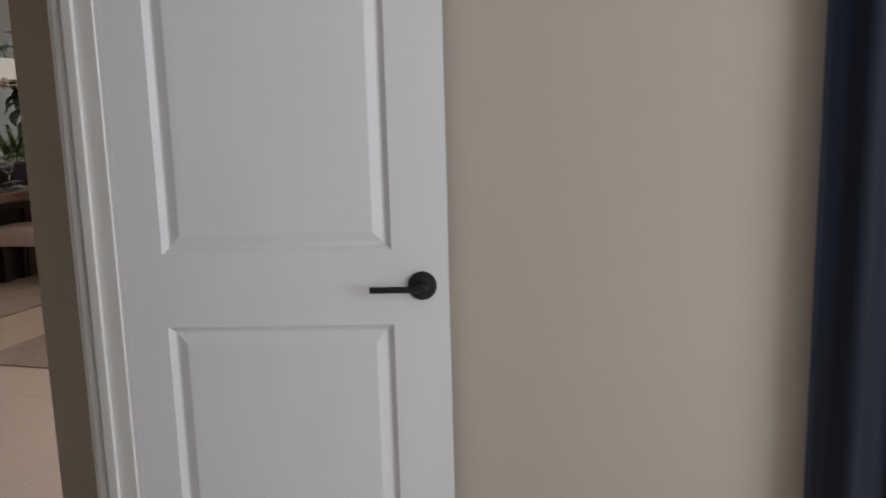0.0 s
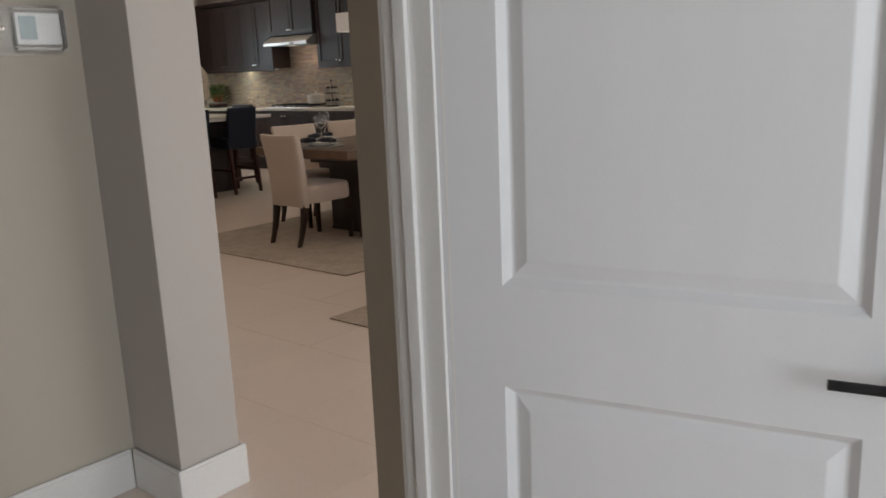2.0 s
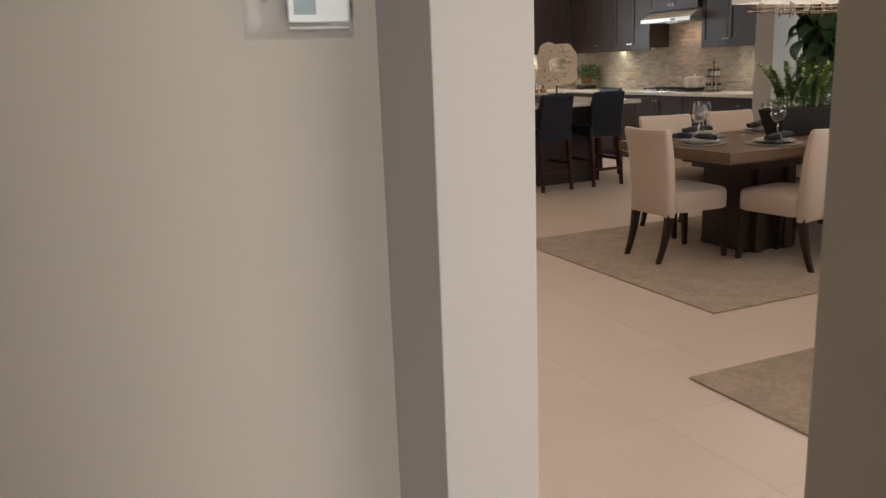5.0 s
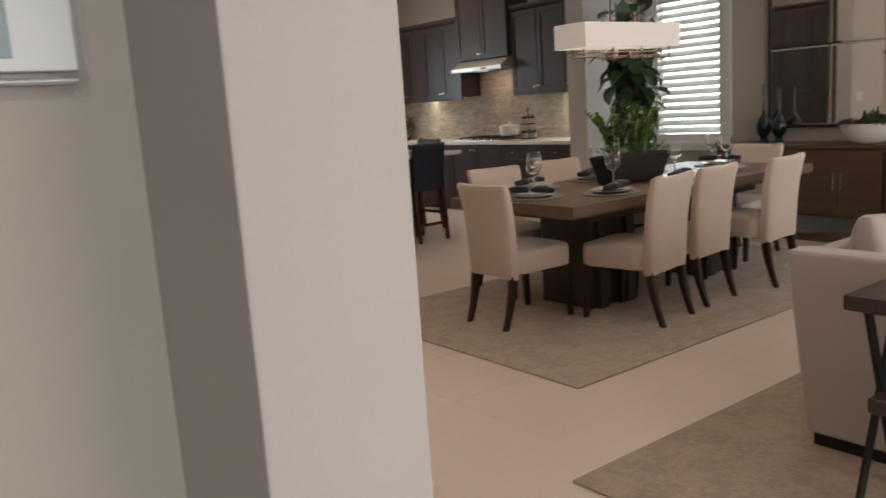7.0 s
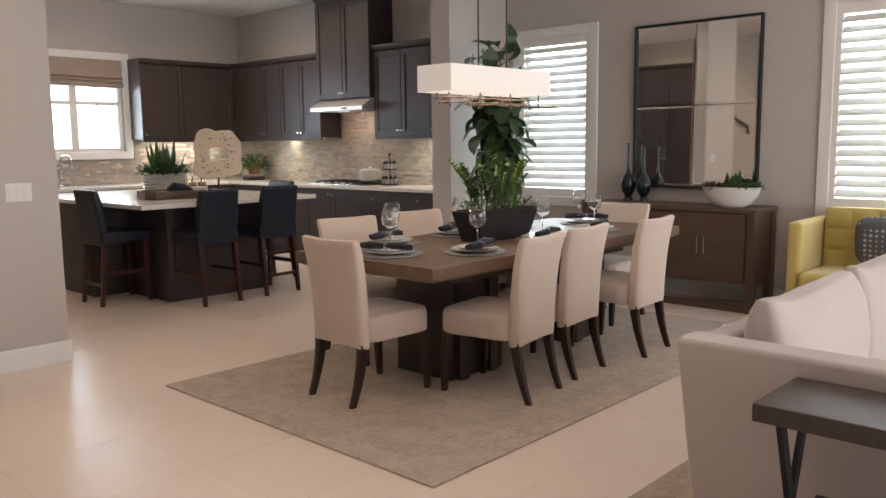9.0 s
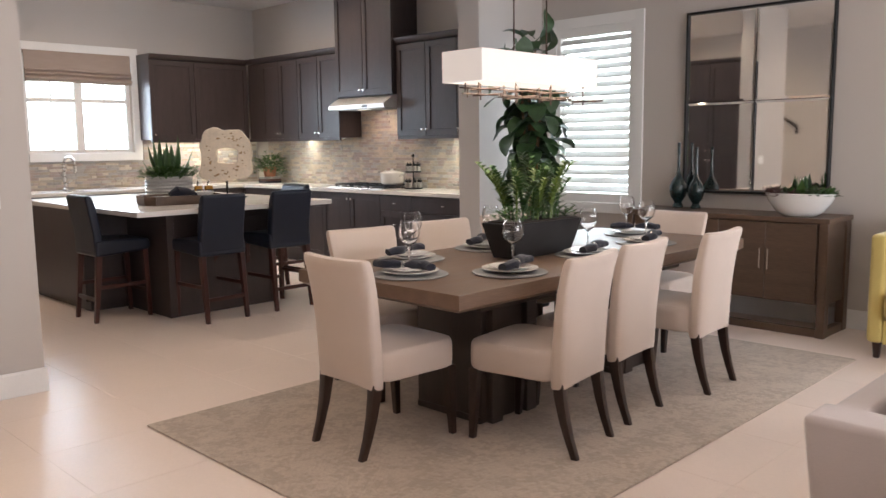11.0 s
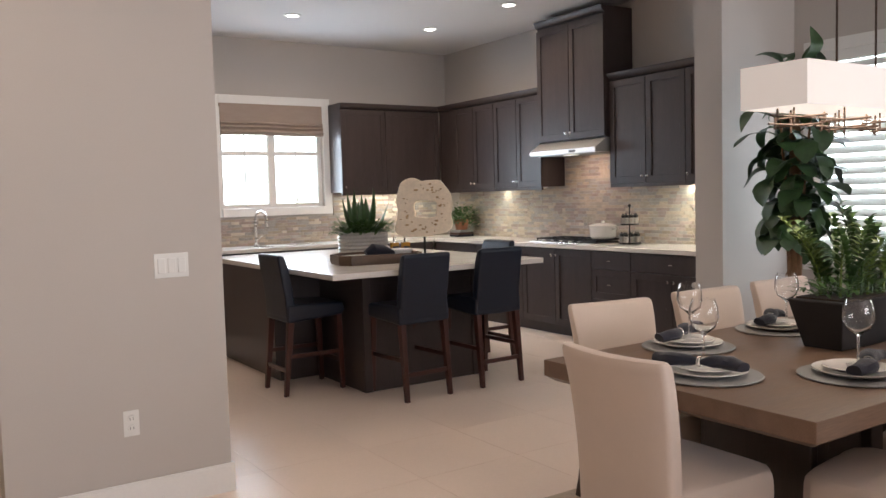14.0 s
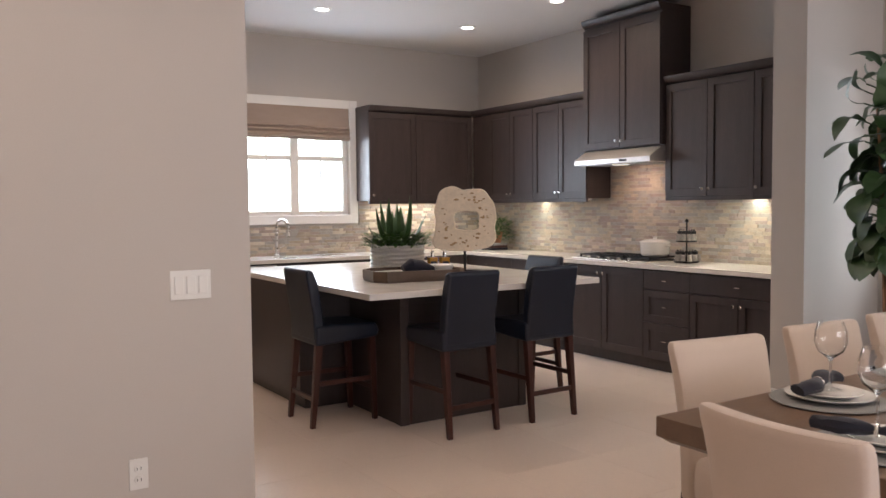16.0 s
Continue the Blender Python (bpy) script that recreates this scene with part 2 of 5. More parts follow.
SUCC = mat("succulent_green", (0.07, 0.1, 0.05), 0.5, vary=0.4, scale=9, fine=40, bump=0.1)
PINKSUCC = mat("red_succulent", (0.12, 0.06, 0.055), 0.5, vary=0.3, scale=9, fine=40, bump=0.1)
BARK = mat("bark", (0.25, 0.145, 0.08), 0.85, vary=0.3, scale=8, fine=60, bump=0.5, stretch=(3, 3, 0.7), dist=0.006)
TRAV = mat("pale_travertine", (0.74, 0.63, 0.49), 0.6, vary=0.12, scale=5, fine=40, bump=0.4, dist=0.004)
PIT = mat("brown_pit", (0.38, 0.25, 0.13), 0.9, vary=0.4, scale=12, fine=80, bump=0.3)
SHADE = mat("taupe_linen_shade", (0.36, 0.29, 0.25), 0.95, vary=0.08, scale=6, fine=200, bump=0.4, stretch=(1, 1, 4))
POT = mat("matte_black_pot", (0.014, 0.012, 0.012), 0.7, vary=0.2, scale=6, fine=90, bump=0.1)
GALV = mat("galvanized_zinc", (0.5, 0.49, 0.48), 0.5, 0.6, vary=0.12, scale=9, fine=60, bump=0.1)
TEAL = mat("teal_glass", (0.008, 0.02, 0.02), 0.22, vary=0.2, scale=10, fine=60, bump=0.15, coat=0.15)
SOIL = mat("soil", (0.04, 0.028, 0.02), 0.95, vary=0.4, scale=20, fine=120, bump=0.6)
PLASTIC = mat("white_plastic", (0.75, 0.74, 0.71), 0.35, vary=0.02, scale=5, fine=60, bump=0)
GLASS = glass("clear_glass")
PANE = glass("window_glass", (0.97, 1, 0.98))
CLEAR = glass("clear_plastic", (0.98, 0.98, 0.99), 0.02)
CLEAR.node_tree.nodes["Principled BSDF"].inputs["IOR"].default_value = 1.18
MIRROR = mat("mirror_silver", (0.92, 0.92, 0.9), 0.03, 1.0, vary=0.01, scale=2, fine=20, bump=0, rvary=0.005)
LAMPSHADE = glow("lit_lampshade", (0.8, 0.74, 0.67), 0.36)
DOWN = glow("lit_downlight", (1.0, 0.93, 0.82), 9.0)
OUTSIDE = glow("bright_outdoors", (0.93, 1.0, 0.97), 6.0)
LEDGE = glow("under_cabinet_strip", (1.0, 0.9, 0.7), 1.6)


def rug_material(name, dark, light):
    m = mat(name, [(a + b) / 2 for a, b in zip(dark, light)], 0.97, vary=0.15, scale=2.2, fine=70, bump=0.8, dist=0.006, sheen=0.2)
    t = m.node_tree
    N, L = t.nodes, t.links
    b = N["Principled BSDF"]
    old = b.inputs["Base Color"].links[0].from_socket
    vo = N.new("ShaderNodeTexNoise")
    vo.inputs["Scale"].default_value, vo.inputs["Detail"].default_value = 34.0, 4
    no = N.new("ShaderNodeTexNoise")
    no.inputs["Scale"].default_value, no.inputs["Detail"].default_value = 7.0, 6
    tc = N.new("ShaderNodeTexCoord")
    L.new(tc.outputs["Object"], vo.inputs["Vector"])
    L.new(tc.outputs["Object"], no.inputs["Vector"])
    mx = N.new("ShaderNodeMath")
    mx.operation = "MULTIPLY"
    L.new(vo.outputs["Fac"], mx.inputs[0])
    L.new(no.outputs["Fac"], mx.inputs[1])
    rp = N.new("ShaderNodeMapRange")
    rp.inputs["From Min"].default_value, rp.inputs["From Max"].default_value = 0.2, 0.32
    L.new(mx.outputs[0], rp.inputs["Value"])
    mix = N.new("ShaderNodeMix")
    mix.data_type = "RGBA"
    mix.inputs["B"].default_value = (*dark, 1)
    L.new(rp.outputs[0], mix.inputs["Factor"])
    L.new(old, mix.inputs["A"])
    L.new(mix.outputs["Result"], b.inputs["Base Color"])
    return m


RUG = rug_material("taupe_rug_pile", (0.41, 0.335, 0.265), (0.62, 0.52, 0.42))
RUG2 = rug_material("tan_rug_pile", (0.38, 0.295, 0.22), (0.55, 0.445, 0.34))

# ---- structure ----
def wall(name, boxes, material=WALL, label="greige painted plaster wall", cat="wall"):
    bm = BM()
    for b in boxes:
        box(bm, *b)
    return single(name, bm, material, label, cat, kind="structure")


bm = BM()
box(bm, FX0 - 0.2, FX1 + 0.2, FY0 - 0.2, FY1 + 0.2, -0.12, -0.0012)
floor = single("floor", bm, GROUT, "large cream porcelain floor tiles with thin joints", "floor", kind="structure")
bm = BM()
box(bm, FX0 - 0.2, FX1 + 0.2, FY0 - 0.2, FY1 + 0.2, ZC, ZC + 0.15)
single("ceiling", bm, CEIL, "smooth white painted ceiling", "ceiling", kind="structure")

W1Y = -1.527                          # hall wall face
CW, CE, CS, DN = -2.415, -2.189, -1.815, -2.707   # pier west, east, south; north end of the den wall
# east wall with two shuttered windows
WA = (2.22, 3.06, 0.85, 2.44)         # dining window opening: y0, y1, z0, z1
WB = (-0.95, -0.03, 0.85, 2.44)       # living window opening
T = 0.16
wall("wall_east", [
    (XE, XE + T, FY0, WB[0], 0, ZC), (XE, XE + T, WB[1], WA[0], 0, ZC), (XE, XE + T, WA[1], YN + T, 0, ZC),
    (XE, XE + T, WB[0], WB[1], 0, WB[2]), (XE, XE + T, WB[0], WB[1], WB[3], ZC),
    (XE, XE + T, WA[0], WA[1], 0, WA[2]), (XE, XE + T, WA[0], WA[1], WA[3], ZC)])
KW = (1.57, 2.825, 1.34, 2.51)         # kitchen window opening: x0, x1, z0, z1
wall("wall_north", [
    (FX0, KW[0], YN, YN + T, 0, ZC), (KW[1], XE, YN, YN + T, 0, ZC),
    (KW[0], KW[1], YN, YN + T, 0, KW[2]), (KW[0], KW[1], YN, YN + T, KW[3], ZC)])
wall("wall_stub", [(3.70, XE - 0.001, 3.245, 3.495, 0, ZC)])
wall("wall_switch", [(-1.10, -0.12, 3.2, 3.42, 0, ZC)])
# hall wall: warm light is put into its colour
wall("wall_hall", [(FX0, CW, W1Y, W1Y + 0.15, 0, ZC)], WARMWALL, "plaster wall of the hall, warm lamp light put into its beige")
bm = BM()
box(bm, CW, CE, CS, W1Y + 1.2, 0, ZC, 0.006, 2)
single("wall_pier", bm, WALL, "greige painted plaster pier with rounded corners", "wall", kind="structure")
wall("wall_den", [(-2.652, CW, -3.156, -3.055, 0, ZC)])
wall("wall_den_west", [(FX0, -3.5, -3.156, -3.055, 0, ZC)])
wall("wall_den_header", [(-3.5, -2.652, -3.156, -3.055, 2.06, ZC)])
bm = BM()
box(bm, CW, CE, FY0, DN, 0, ZC, 0.006, 2)
single("wall_den_east", bm, WARMWALL, "warm beige painted plaster wall of the den", "wall", kind="structure")
wall("wall_west", [(FX0 - T, FX0, FY0, YN, 0, ZC)])
SW = (-1.9, 3.8, 0.0, 2.7)
DW = (-5.25, -3.25, 0.65, 2.35)
wall("wall_south", [(FX0, DW[0], FY0 - T, FY0, 0, ZC), (DW[1], SW[0], FY0 - T, FY0, 0, ZC), (DW[0], DW[1], FY0 - T, FY0, 0, DW[2]), (DW[0], DW[1], FY0 - T, FY0, DW[3], ZC), (SW[1], XE, FY0 - T, FY0, 0, ZC), (SW[0], SW[1], FY0 - T, FY0, SW[3], ZC)])
wall("wall_stairs", [(-3.2, -3.05, 3.2, 6.5, 0, ZC), (-3.2, -1.1, 6.5, 6.65, 0, ZC)], WALL, "warm-lit plaster wall of the stair hall")

bm = BM()
box(bm, -60, 60, -60, 60, -0.4, -0.3)
single("ground", bm, mat("pale_ground", (0.4, 0.38, 0.33), 0.9, vary=0.2, scale=0.5, fine=8, bump=0.2), "pale paved ground outside", "ground", kind="structure")


def backdrop(name, x0, x1, y0, y1, z0, z1):
    bm = BM()
    box(bm, x0, x1, y0, y1, z0, z1)
    return single(name, bm, OUTSIDE, "bright hazy daylight outside the window", "backdrop", kind="structure")


hr = thing("stair_handrail", "dark wooden handrail on the warm stair wall", "handrail")
part("rail", tube(BM(), [(-2.98, 3.75, 1.5), (-2.98, 3.75, 1.62), (-2.98, 4.35, 2.02), (-2.98, 4.35, 2.3)], 0.025, 8), LEGWOOD, hr)
for yy, zz in ((3.85, 1.685), (4.25, 1.955)):
    part("bracket", tube(BM(), [(-2.98, yy, zz), (-3.048, yy, zz - 0.03)], 0.01, 6), BLACK, hr)
spot("stair_lamp", -2.0, 5.0, 90, (1, 0.72, 0.42))

backdrop("backdrop_north", 0.0, 4.4, YN + 1.6, YN + 1.65, 0.2, 4.2)
backdrop("backdrop_east", XE + 1.6, XE + 1.65, -2.4, 4.6, 0.2, 4.2)


def baseboard(runs):
    for x0, x1, y0, y1 in runs:
        bm = BM()
        box(bm, x0, x1, y0, y1, 0.0, 0.135, 0.004, 1)
        box(bm, x0 + (0.003 if x1 - x0 < 0.05 else 0), x1 - (0.003 if x1 - x0 < 0.05 else 0), y0 + (0.003 if y1 - y0 < 0.05 else 0), y1 - (0.003 if y1 - y0 < 0.05 else 0), 0.13, 0.143, 0.003, 1)
        single("baseboard", bm, WHITE, "white painted baseboard along the wall", "baseboard", kind="structure")


baseboard([
    (-1.10, -0.105, 3.184, 3.199), (-0.119, -0.104, 3.2, 3.42), (FX0, CW - 0.016, W1Y - 0.016, W1Y - 0.001), (CW - 0.016, CW - 0.001, CS, W1Y - 0.017),
    (CW - 0.016, CE + 0.016, CS - 0.016, CS - 0.001), (CE + 0.001, CE + 0.016, CS, -0.35), (XE - 0.016, XE - 0.001, -7, 3.244),
    (3.684, 3.699, 3.232, 3.495), (3.70, XE - 0.017, 3.229, 3.244), (CW - 0.016, CW - 0.001, -7, -3.17), (CW - 0.016, CW - 0.001, -3.05, DN), (CW - 0.016, CE + 0.016, DN + 0.001, DN + 0.016)])


# ---- windows ----
def shutter_window(name, y0, y1, z0, z1):
    """Casing, sill and plantation shutter of angled white louvres, on the east wall."""
    w = thing(name, "white plantation shutters with tilted louvres over a bright window", "window", kind="structure")
    c = 0.095
    for nm, b in (("casing", (XE - 0.022, XE - 0.001, y0 - c, y0, z0 - c, z1 + c)), ("casing", (XE - 0.022, XE - 0.001, y1, y1 + c, z0 - c, z1 + c)),
                  ("casing", (XE - 0.022, XE - 0.001, y0, y1, z1, z1 + c)), ("sill", (XE - 0.035, XE - 0.001, y0, y1, z0 - c, z0))):
        part(nm, box(BM(), *b, bevel=0.004, seg=1), WHITE, w)
    f = 0.045
    for b in ((XE - 0.012, XE + 0.03, y0, y0 + f, z0, z1), (XE - 0.012, XE + 0.03, y1 - f, y1, z0, z1),
              (XE - 0.012, XE + 0.03, y0 + f, y1 - f, z0, z0 + 0.08), (XE - 0.012, XE + 0.03, y0 + f, y1 - f, z1 - 0.08, z1)):
        part("shutter_frame", box(BM(), *b, bevel=0.003, seg=1), WHITE, w)
    n = int((z1 - z0 - 0.16) / 0.076)
    bm = BM()
    box(bm, -0.043, 0.043, y0 + f, y1 - f, -0.004, 0.004, 0.0035, 2)
    first = None
    for k in range(n):
        z = z0 + 0.08 + (k + 0.5) * (z1 - z0 - 0.16) / n
        m = pose(XE + 0.012, 0, z, 0, -40, 0)
        if first is None:
            first = part("louvre", bm, WHITE, w, m=m)
        else:
            o = new("louvre", first.data)
            o.matrix_world, o.parent = m, w
    p = part("pane", box(BM(), XE + 0.1, XE + 0.106, y0, y1, z0, z1), PANE, w)
    p.visible_shadow = False
    return w


shutter_window("window_1", *WA)
shutter_window("window_2", *WB)

kw = thing("window_3", "white framed kitchen window with a taupe roman shade", "window", kind="structure")
c = 0.095
x0, x1, z0, z1 = KW
for nm, b in (("casing", (x0 - c, x0, YN - 0.024, YN - 0.001, z0 - c, z1 + c)), ("casing", (x1, x1 + c, YN - 0.024, YN - 0.001, z0 - c, z1 + c)),
              ("casing", (x0, x1, YN - 0.024, YN - 0.001, z1, z1 + c)), ("sill", (x0, x1, YN - 0.04, YN - 0.001, z0 - c, z0))):
    part(nm, box(BM(), *b, bevel=0.004, seg=1), WHITE, kw)
xm = (x0 + x1) / 2
zm = z0 + 0.62
for b in ((x0, x0 + 0.05, z0, z1), (x1 - 0.05, x1, z0, z1), (xm - 0.045, xm + 0.045, z0, z1)):
    part("sash_stile", box(BM(), b[0], b[1], YN + 0.05, YN + 0.1, b[2], b[3], 0.004, 1), WHITE, kw)
for xa, xb in ((x0 + 0.05, xm - 0.045), (xm + 0.045, x1 - 0.05)):
    for za, zb in ((z0, z0 + 0.045), (zm - 0.025, zm + 0.025), (z1 - 0.045, z1)):
        part("sash_rail", box(BM(), xa, xb, YN + 0.055, YN + 0.098, za, zb, 0.003, 1), WHITE, kw)
    part("muntin", box(BM(), (xa + xb) / 2 - 0.008, (xa + xb) / 2 + 0.008, YN + 0.07, YN + 0.085, z0 + 0.045, z1 - 0.045), WHITE, kw)
    p = part("pane", box(BM(), xa, xb, YN + 0.075, YN + 0.08, z0 + 0.046, z1 - 0.046), PANE, kw)
    p.visible_shadow = False
# roman shade, folds hanging in soft bellies
rs = thing("roman_shade", "taupe linen roman shade raised in soft folds", "window shade")
prof = [(YN - 0.03, 2.5), (YN - 0.034, 2.315), (YN - 0.062, 2.298), (YN - 0.036, 2.276), (YN - 0.068, 2.255), (YN - 0.038, 2.23), (YN - 0.074, 2.2), (YN - 0.042, 2.165),
        (YN - 0.026, 2.165), (YN - 0.026, 2.5)]
bm = BM()
NX = 14
rows = []
for k in range(NX + 1):
    x = x0 + 0.012 + (x1 - x0 - 0.024) * k / NX
    rows.append([bm.verts.new((x, y, z - (0.008 * math.sin(5.3 * x) + 0.012 * math.sin(math.pi * k / NX) if z < 2.4 else 0))) for y, z in prof])
for a, b in zip(rows, rows[1:]):
    for j in range(len(prof)):
        q = (j + 1) % len(prof)
        bm.faces.new((a[j], b[j], b[q], a[q]))
bm.faces.new(rows[0]), bm.faces.new(rows[-1][::-1])
part("shade_cloth", bm, SHADE, rs)
part("head_rail", box(BM(), x0 + 0.01, x1 - 0.01, YN - 0.022, YN - 0.002, 2.47, 2.525, 0.004, 1), SHADE, rs)

# ---- den door ----
HX, HY = -2.664, -3.156
DM = pose(HX, HY, 0, 0, 0, -90 + 13.0)
door = thing("door_1", "white two-panel moulded door standing open with a black lever handle", "door", kind="structure", m=DM)


def door_leaf(w=0.767, h=2.03, t=0.035):
    """A leaf along +x with two recessed moulded panels on its -y face."""
    bm = BM()
    st, sr, rail = 0.11, 0.128, [(0.0, 0.24), (0.83, 1.002), (1.91, h)]
    box(bm, 0, w, 0.016, t, 0.008, h)
    box(bm, 0, st, 0.0, 0.0165, 0.008, h)
    box(bm, w - sr, w, 0.0, 0.0165, 0.008, h)
    for a, b in rail:
        box(bm, st, w - sr, 0.0, 0.0165, max(a, 0.008), b)
    for za, zb in ((0.24, 0.83), (1.002, 1.91)):
        o = [(st, za), (w - sr, za), (w - sr, zb), (st, zb)]
        steps = [(0.0, 0.0), (0.003, 0.003), (0.013, 0.012), (0.016, 0.0125), (0.019, 0.012), (0.041, 0.0035), (0.044, 0.003)]
        rings = []
        for d, y in steps:
            rings.append([bm.verts.new((x + (d if x < w / 2 else -d), y, z + (d if z < (za + zb) / 2 else -d))) for x, z in o])
        for p, q in zip(rings, rings[1:]):
            for k in range(4):
                bm.faces.new((p[k], p[(k + 1) % 4], q[(k + 1) % 4], q[k]))
        bm.faces.new(rings[-1])
    return bm


def child(name, bm, material, parent, label="", m=None):
    """A part placed in its thing's own frame."""
    ob = link(name, bm, material, m)
    ob.parent = parent
    return tagged(ob, label)


leaf = child("leaf", door_leaf(), DOORW, door)
leaf.data.set_sharp_from_angle(angle=radians(9))
bm = BM()
lathe(bm, [(0.0, 0), (0.033, 0.0), (0.033, 0.006), (0.029, 0.011), (0.013, 0.014), (0.011, 0.05), (0.0, 0.052)], 28)
tube(bm, [(0, 0, 0.044), (-0.03, 0.0, 0.046), (-0.115, 0.0, 0.046)], [0.0095, 0.0075, 0.0075], 10)
child("lever_handle", bm, BLACK, door, "matte black lever handle", pose(0.767 - 0.06, 0.0, 0.92, 90, 0, 0))
bm = BM()
box(bm, 0.767, 0.7585, 0.006, 0.029, 0.88, 0.96)
box(bm, 0.767, 0.77, 0.011, 0.022, 0.91, 0.93, 0.002, 1)
child("latch", bm, STEEL, door, "steel latch plate")
for z in (0.25, 1.02, 1.8):
    bm = BM()
    tube(bm, [(-0.003, 0.0, z - 0.045), (-0.003, 0.0, z + 0.045)], 0.0025, 8)
    child("hinge", bm, WHITE, door, "painted butt hinge")
fr = thing("door_frame", "white painted door jamb with stop and casing", "door frame", kind="structure")
bm = BM()
box(bm, -2.667, -2.6525, -3.16, -3.052, 0, 2.06, 0.002, 1)
box(bm, -2.678, -2.667, -3.112, -3.085, 0, 2.06, 0.003, 2)
part("jamb", bm, WHITE, fr)
part("jamb", box(BM(), -3.52, -3.5005, -3.16, -3.052, 0, 2.06), WHITE, fr)
part("head_jamb", box(BM(), -3.5, -2.668, -3.16, -3.052, 2.04, 2.0595), WHITE, fr)
for y0, y1 in ((-3.176, -3.1605), (-3.0515, -3.036)):
    part("casing", box(BM(), -2.661, -2.59, y0, y1, 0, 2.13, 0.005, 2), WHITE, fr)
    part("casing", box(BM(), -3.59, -3.508, y0, y1, 0, 2.13, 0.005, 2), WHITE, fr)
    part("casing", box(BM(), -3.507, -2.662, y0, y1, 2.05, 2.13, 0.005, 2), WHITE, fr)

# navy curtain in the den
cu = thing("curtain", "navy blue full-length curtain hanging in deep folds", "curtain")
bm = BM()
top, low = [], []
for k in range(61):
    y = -4.675 - 0.85 * k / 60
    x = -2.475 + 0.03 * math.sin(k * 0.75) + 0.008 * math.sin(k * 1.9)
    top.append(bm.verts.new((x + 0.004, y, 2.55)))
    low.append(bm.verts.new((x - 0.012 * math.sin(k * 0.75 + 0.3), y + 0.01 * math.sin(k * 0.4), 0.02)))
for k in range(60):
    bm.faces.new((low[k], low[k + 1], top[k + 1], top[k]))
c1 = part("cloth", bm, NAVY, cu)
sm = c1.modifiers.new("thick", "SOLIDIFY")
sm.thickness = 0.003
part("rod", tube(BM(), [(-2.475, -4.6, 2.57), (-2.475, -6.4, 2.57)], 0.012, 10), BLACK, cu, "black curtain rod")

# ---- small wall fittings ----
def plate(name, label, cat, x0, x1, z0, z1, y):
    t = thing(name, label, cat)
    part("plate", box(BM(), x0, x1, y - 0.006, y - 0.0005, z0, z1, 0.003, 2), PLASTIC, t)
    return t


sp = plate("light_switch", "white triple rocker light switch plate", "light switch", -0.442, -0.284, 1.07, 1.184, 3.2)
for k in range(3):
    xa = -0.427 + k * 0.0465
    part("rocker", box(BM(), xa, xa + 0.035, 3.187, 3.1935, 1.092, 1.162, 0.002, 1), PLASTIC, sp)
op = plate("wall_outlet", "white duplex wall outlet", "outlet", -0.612, -0.542, 0.357, 0.476, 3.2)
for z in (0.395, 0.438):
    o = part("socket", lathe(BM(), [(0.017, 0), (0.016, 0.004)], 20), PLASTIC, op, m=pose(-0.577, 3.194, z, 90, 0, 0))
    for dx in (-0.007, 0.007):
        b = part("slot", box(BM(), -0.577 + dx - 0.0012, -0.577 + dx + 0.0012, 3.1885, 3.1905, z - 0.005, z + 0.006), BLACK, op)

lb = thing("thermostat_box", "white thermostat inside a clear plastic locking cover", "thermostat")
LX0, LX1, LZ0, LZ1, LY = -2.70, -2.468, 1.437, 1.582, W1Y
bm = BM()
box(bm, LX0, LX1, LY - 0.006, LY - 0.0005, LZ0, LZ1, 0.002, 1)
part("back_plate", bm, CLEAR, lb)
bm = BM()
d = 0.07
frustum(bm, (LX0 + 0.008, LX1 - 0.008, LZ0 + 0.008, LZ1 - 0.008), (LX0 + 0.018, LX1 - 0.018, LZ0 + 0.018, LZ1 - 0.018), 0.0065, d, 0.006, 2)
bmesh.ops.transform(bm, matrix=Matrix(((1, 0, 0, 0), (0, 0, -1, LY), (0, 1, 0, 0), (0, 0, 0, 1))), verts=bm.verts)
cv = part("cover", bm, CLEAR, lb, "clear ribbed plastic cover")
cv.visible_shadow = False
bm = BM()
box(bm, LX0 + 0.085, LX1 - 0.019, LY - 0.03, LY - 0.007, LZ0 + 0.03, LZ1 - 0.025, 0.004, 2)
part("thermostat", bm, PLASTIC, lb)
part("screen", box(BM(), LX0 + 0.096, LX0 + 0.142, LY - 0.032, LY - 0.0305, LZ0 + 0.045, LZ1 - 0.035), mat("grey_screen", (0.3, 0.36, 0.36), 0.25, bump=0), lb, "grey-green display")
part("lock", lathe(BM(), [(0.007, 0), (0.007, 0.012), (0.004, 0.014)], 14), NICKEL, lb, "small keyed lock", pose(LX0 + 0.03, LY - 0.0705, (LZ0 + LZ1) / 2, 90, 0, 0))

for dx, dy in DOWNLIGHTS + [HALL_LIGHT]:
    dl = thing("downlight", "recessed round ceiling downlight, lit, added where out of view", "ceiling light", "ceiling downlights")
    part("trim_ring", lathe(BM(), [(0.06, 0), (0.088, 0), (0.09, -0.004), (0.06, -0.008)], 28, (dx, dy, ZC - 0.0005), False), WHITE, dl)
    part("lens", lathe(BM(), [(0.06, -0.006), (0.03, -0.007), (0.0, -0.0075)], 28, (dx, dy, ZC - 0.002), False), DOWN, dl, "glowing lens")
# sprinkler cover on the kitchen ceiling
dt = thing("smoke_alarm", "small round white ceiling sprinkler cover", "sprinkler")
part("cover", lathe(BM(), [(0.045, 0), (0.045, -0.006), (0.03, -0.01), (0.0, -0.011)], 24, (2.9, 5.2, ZC - 0.0005)), WHITE, dt)

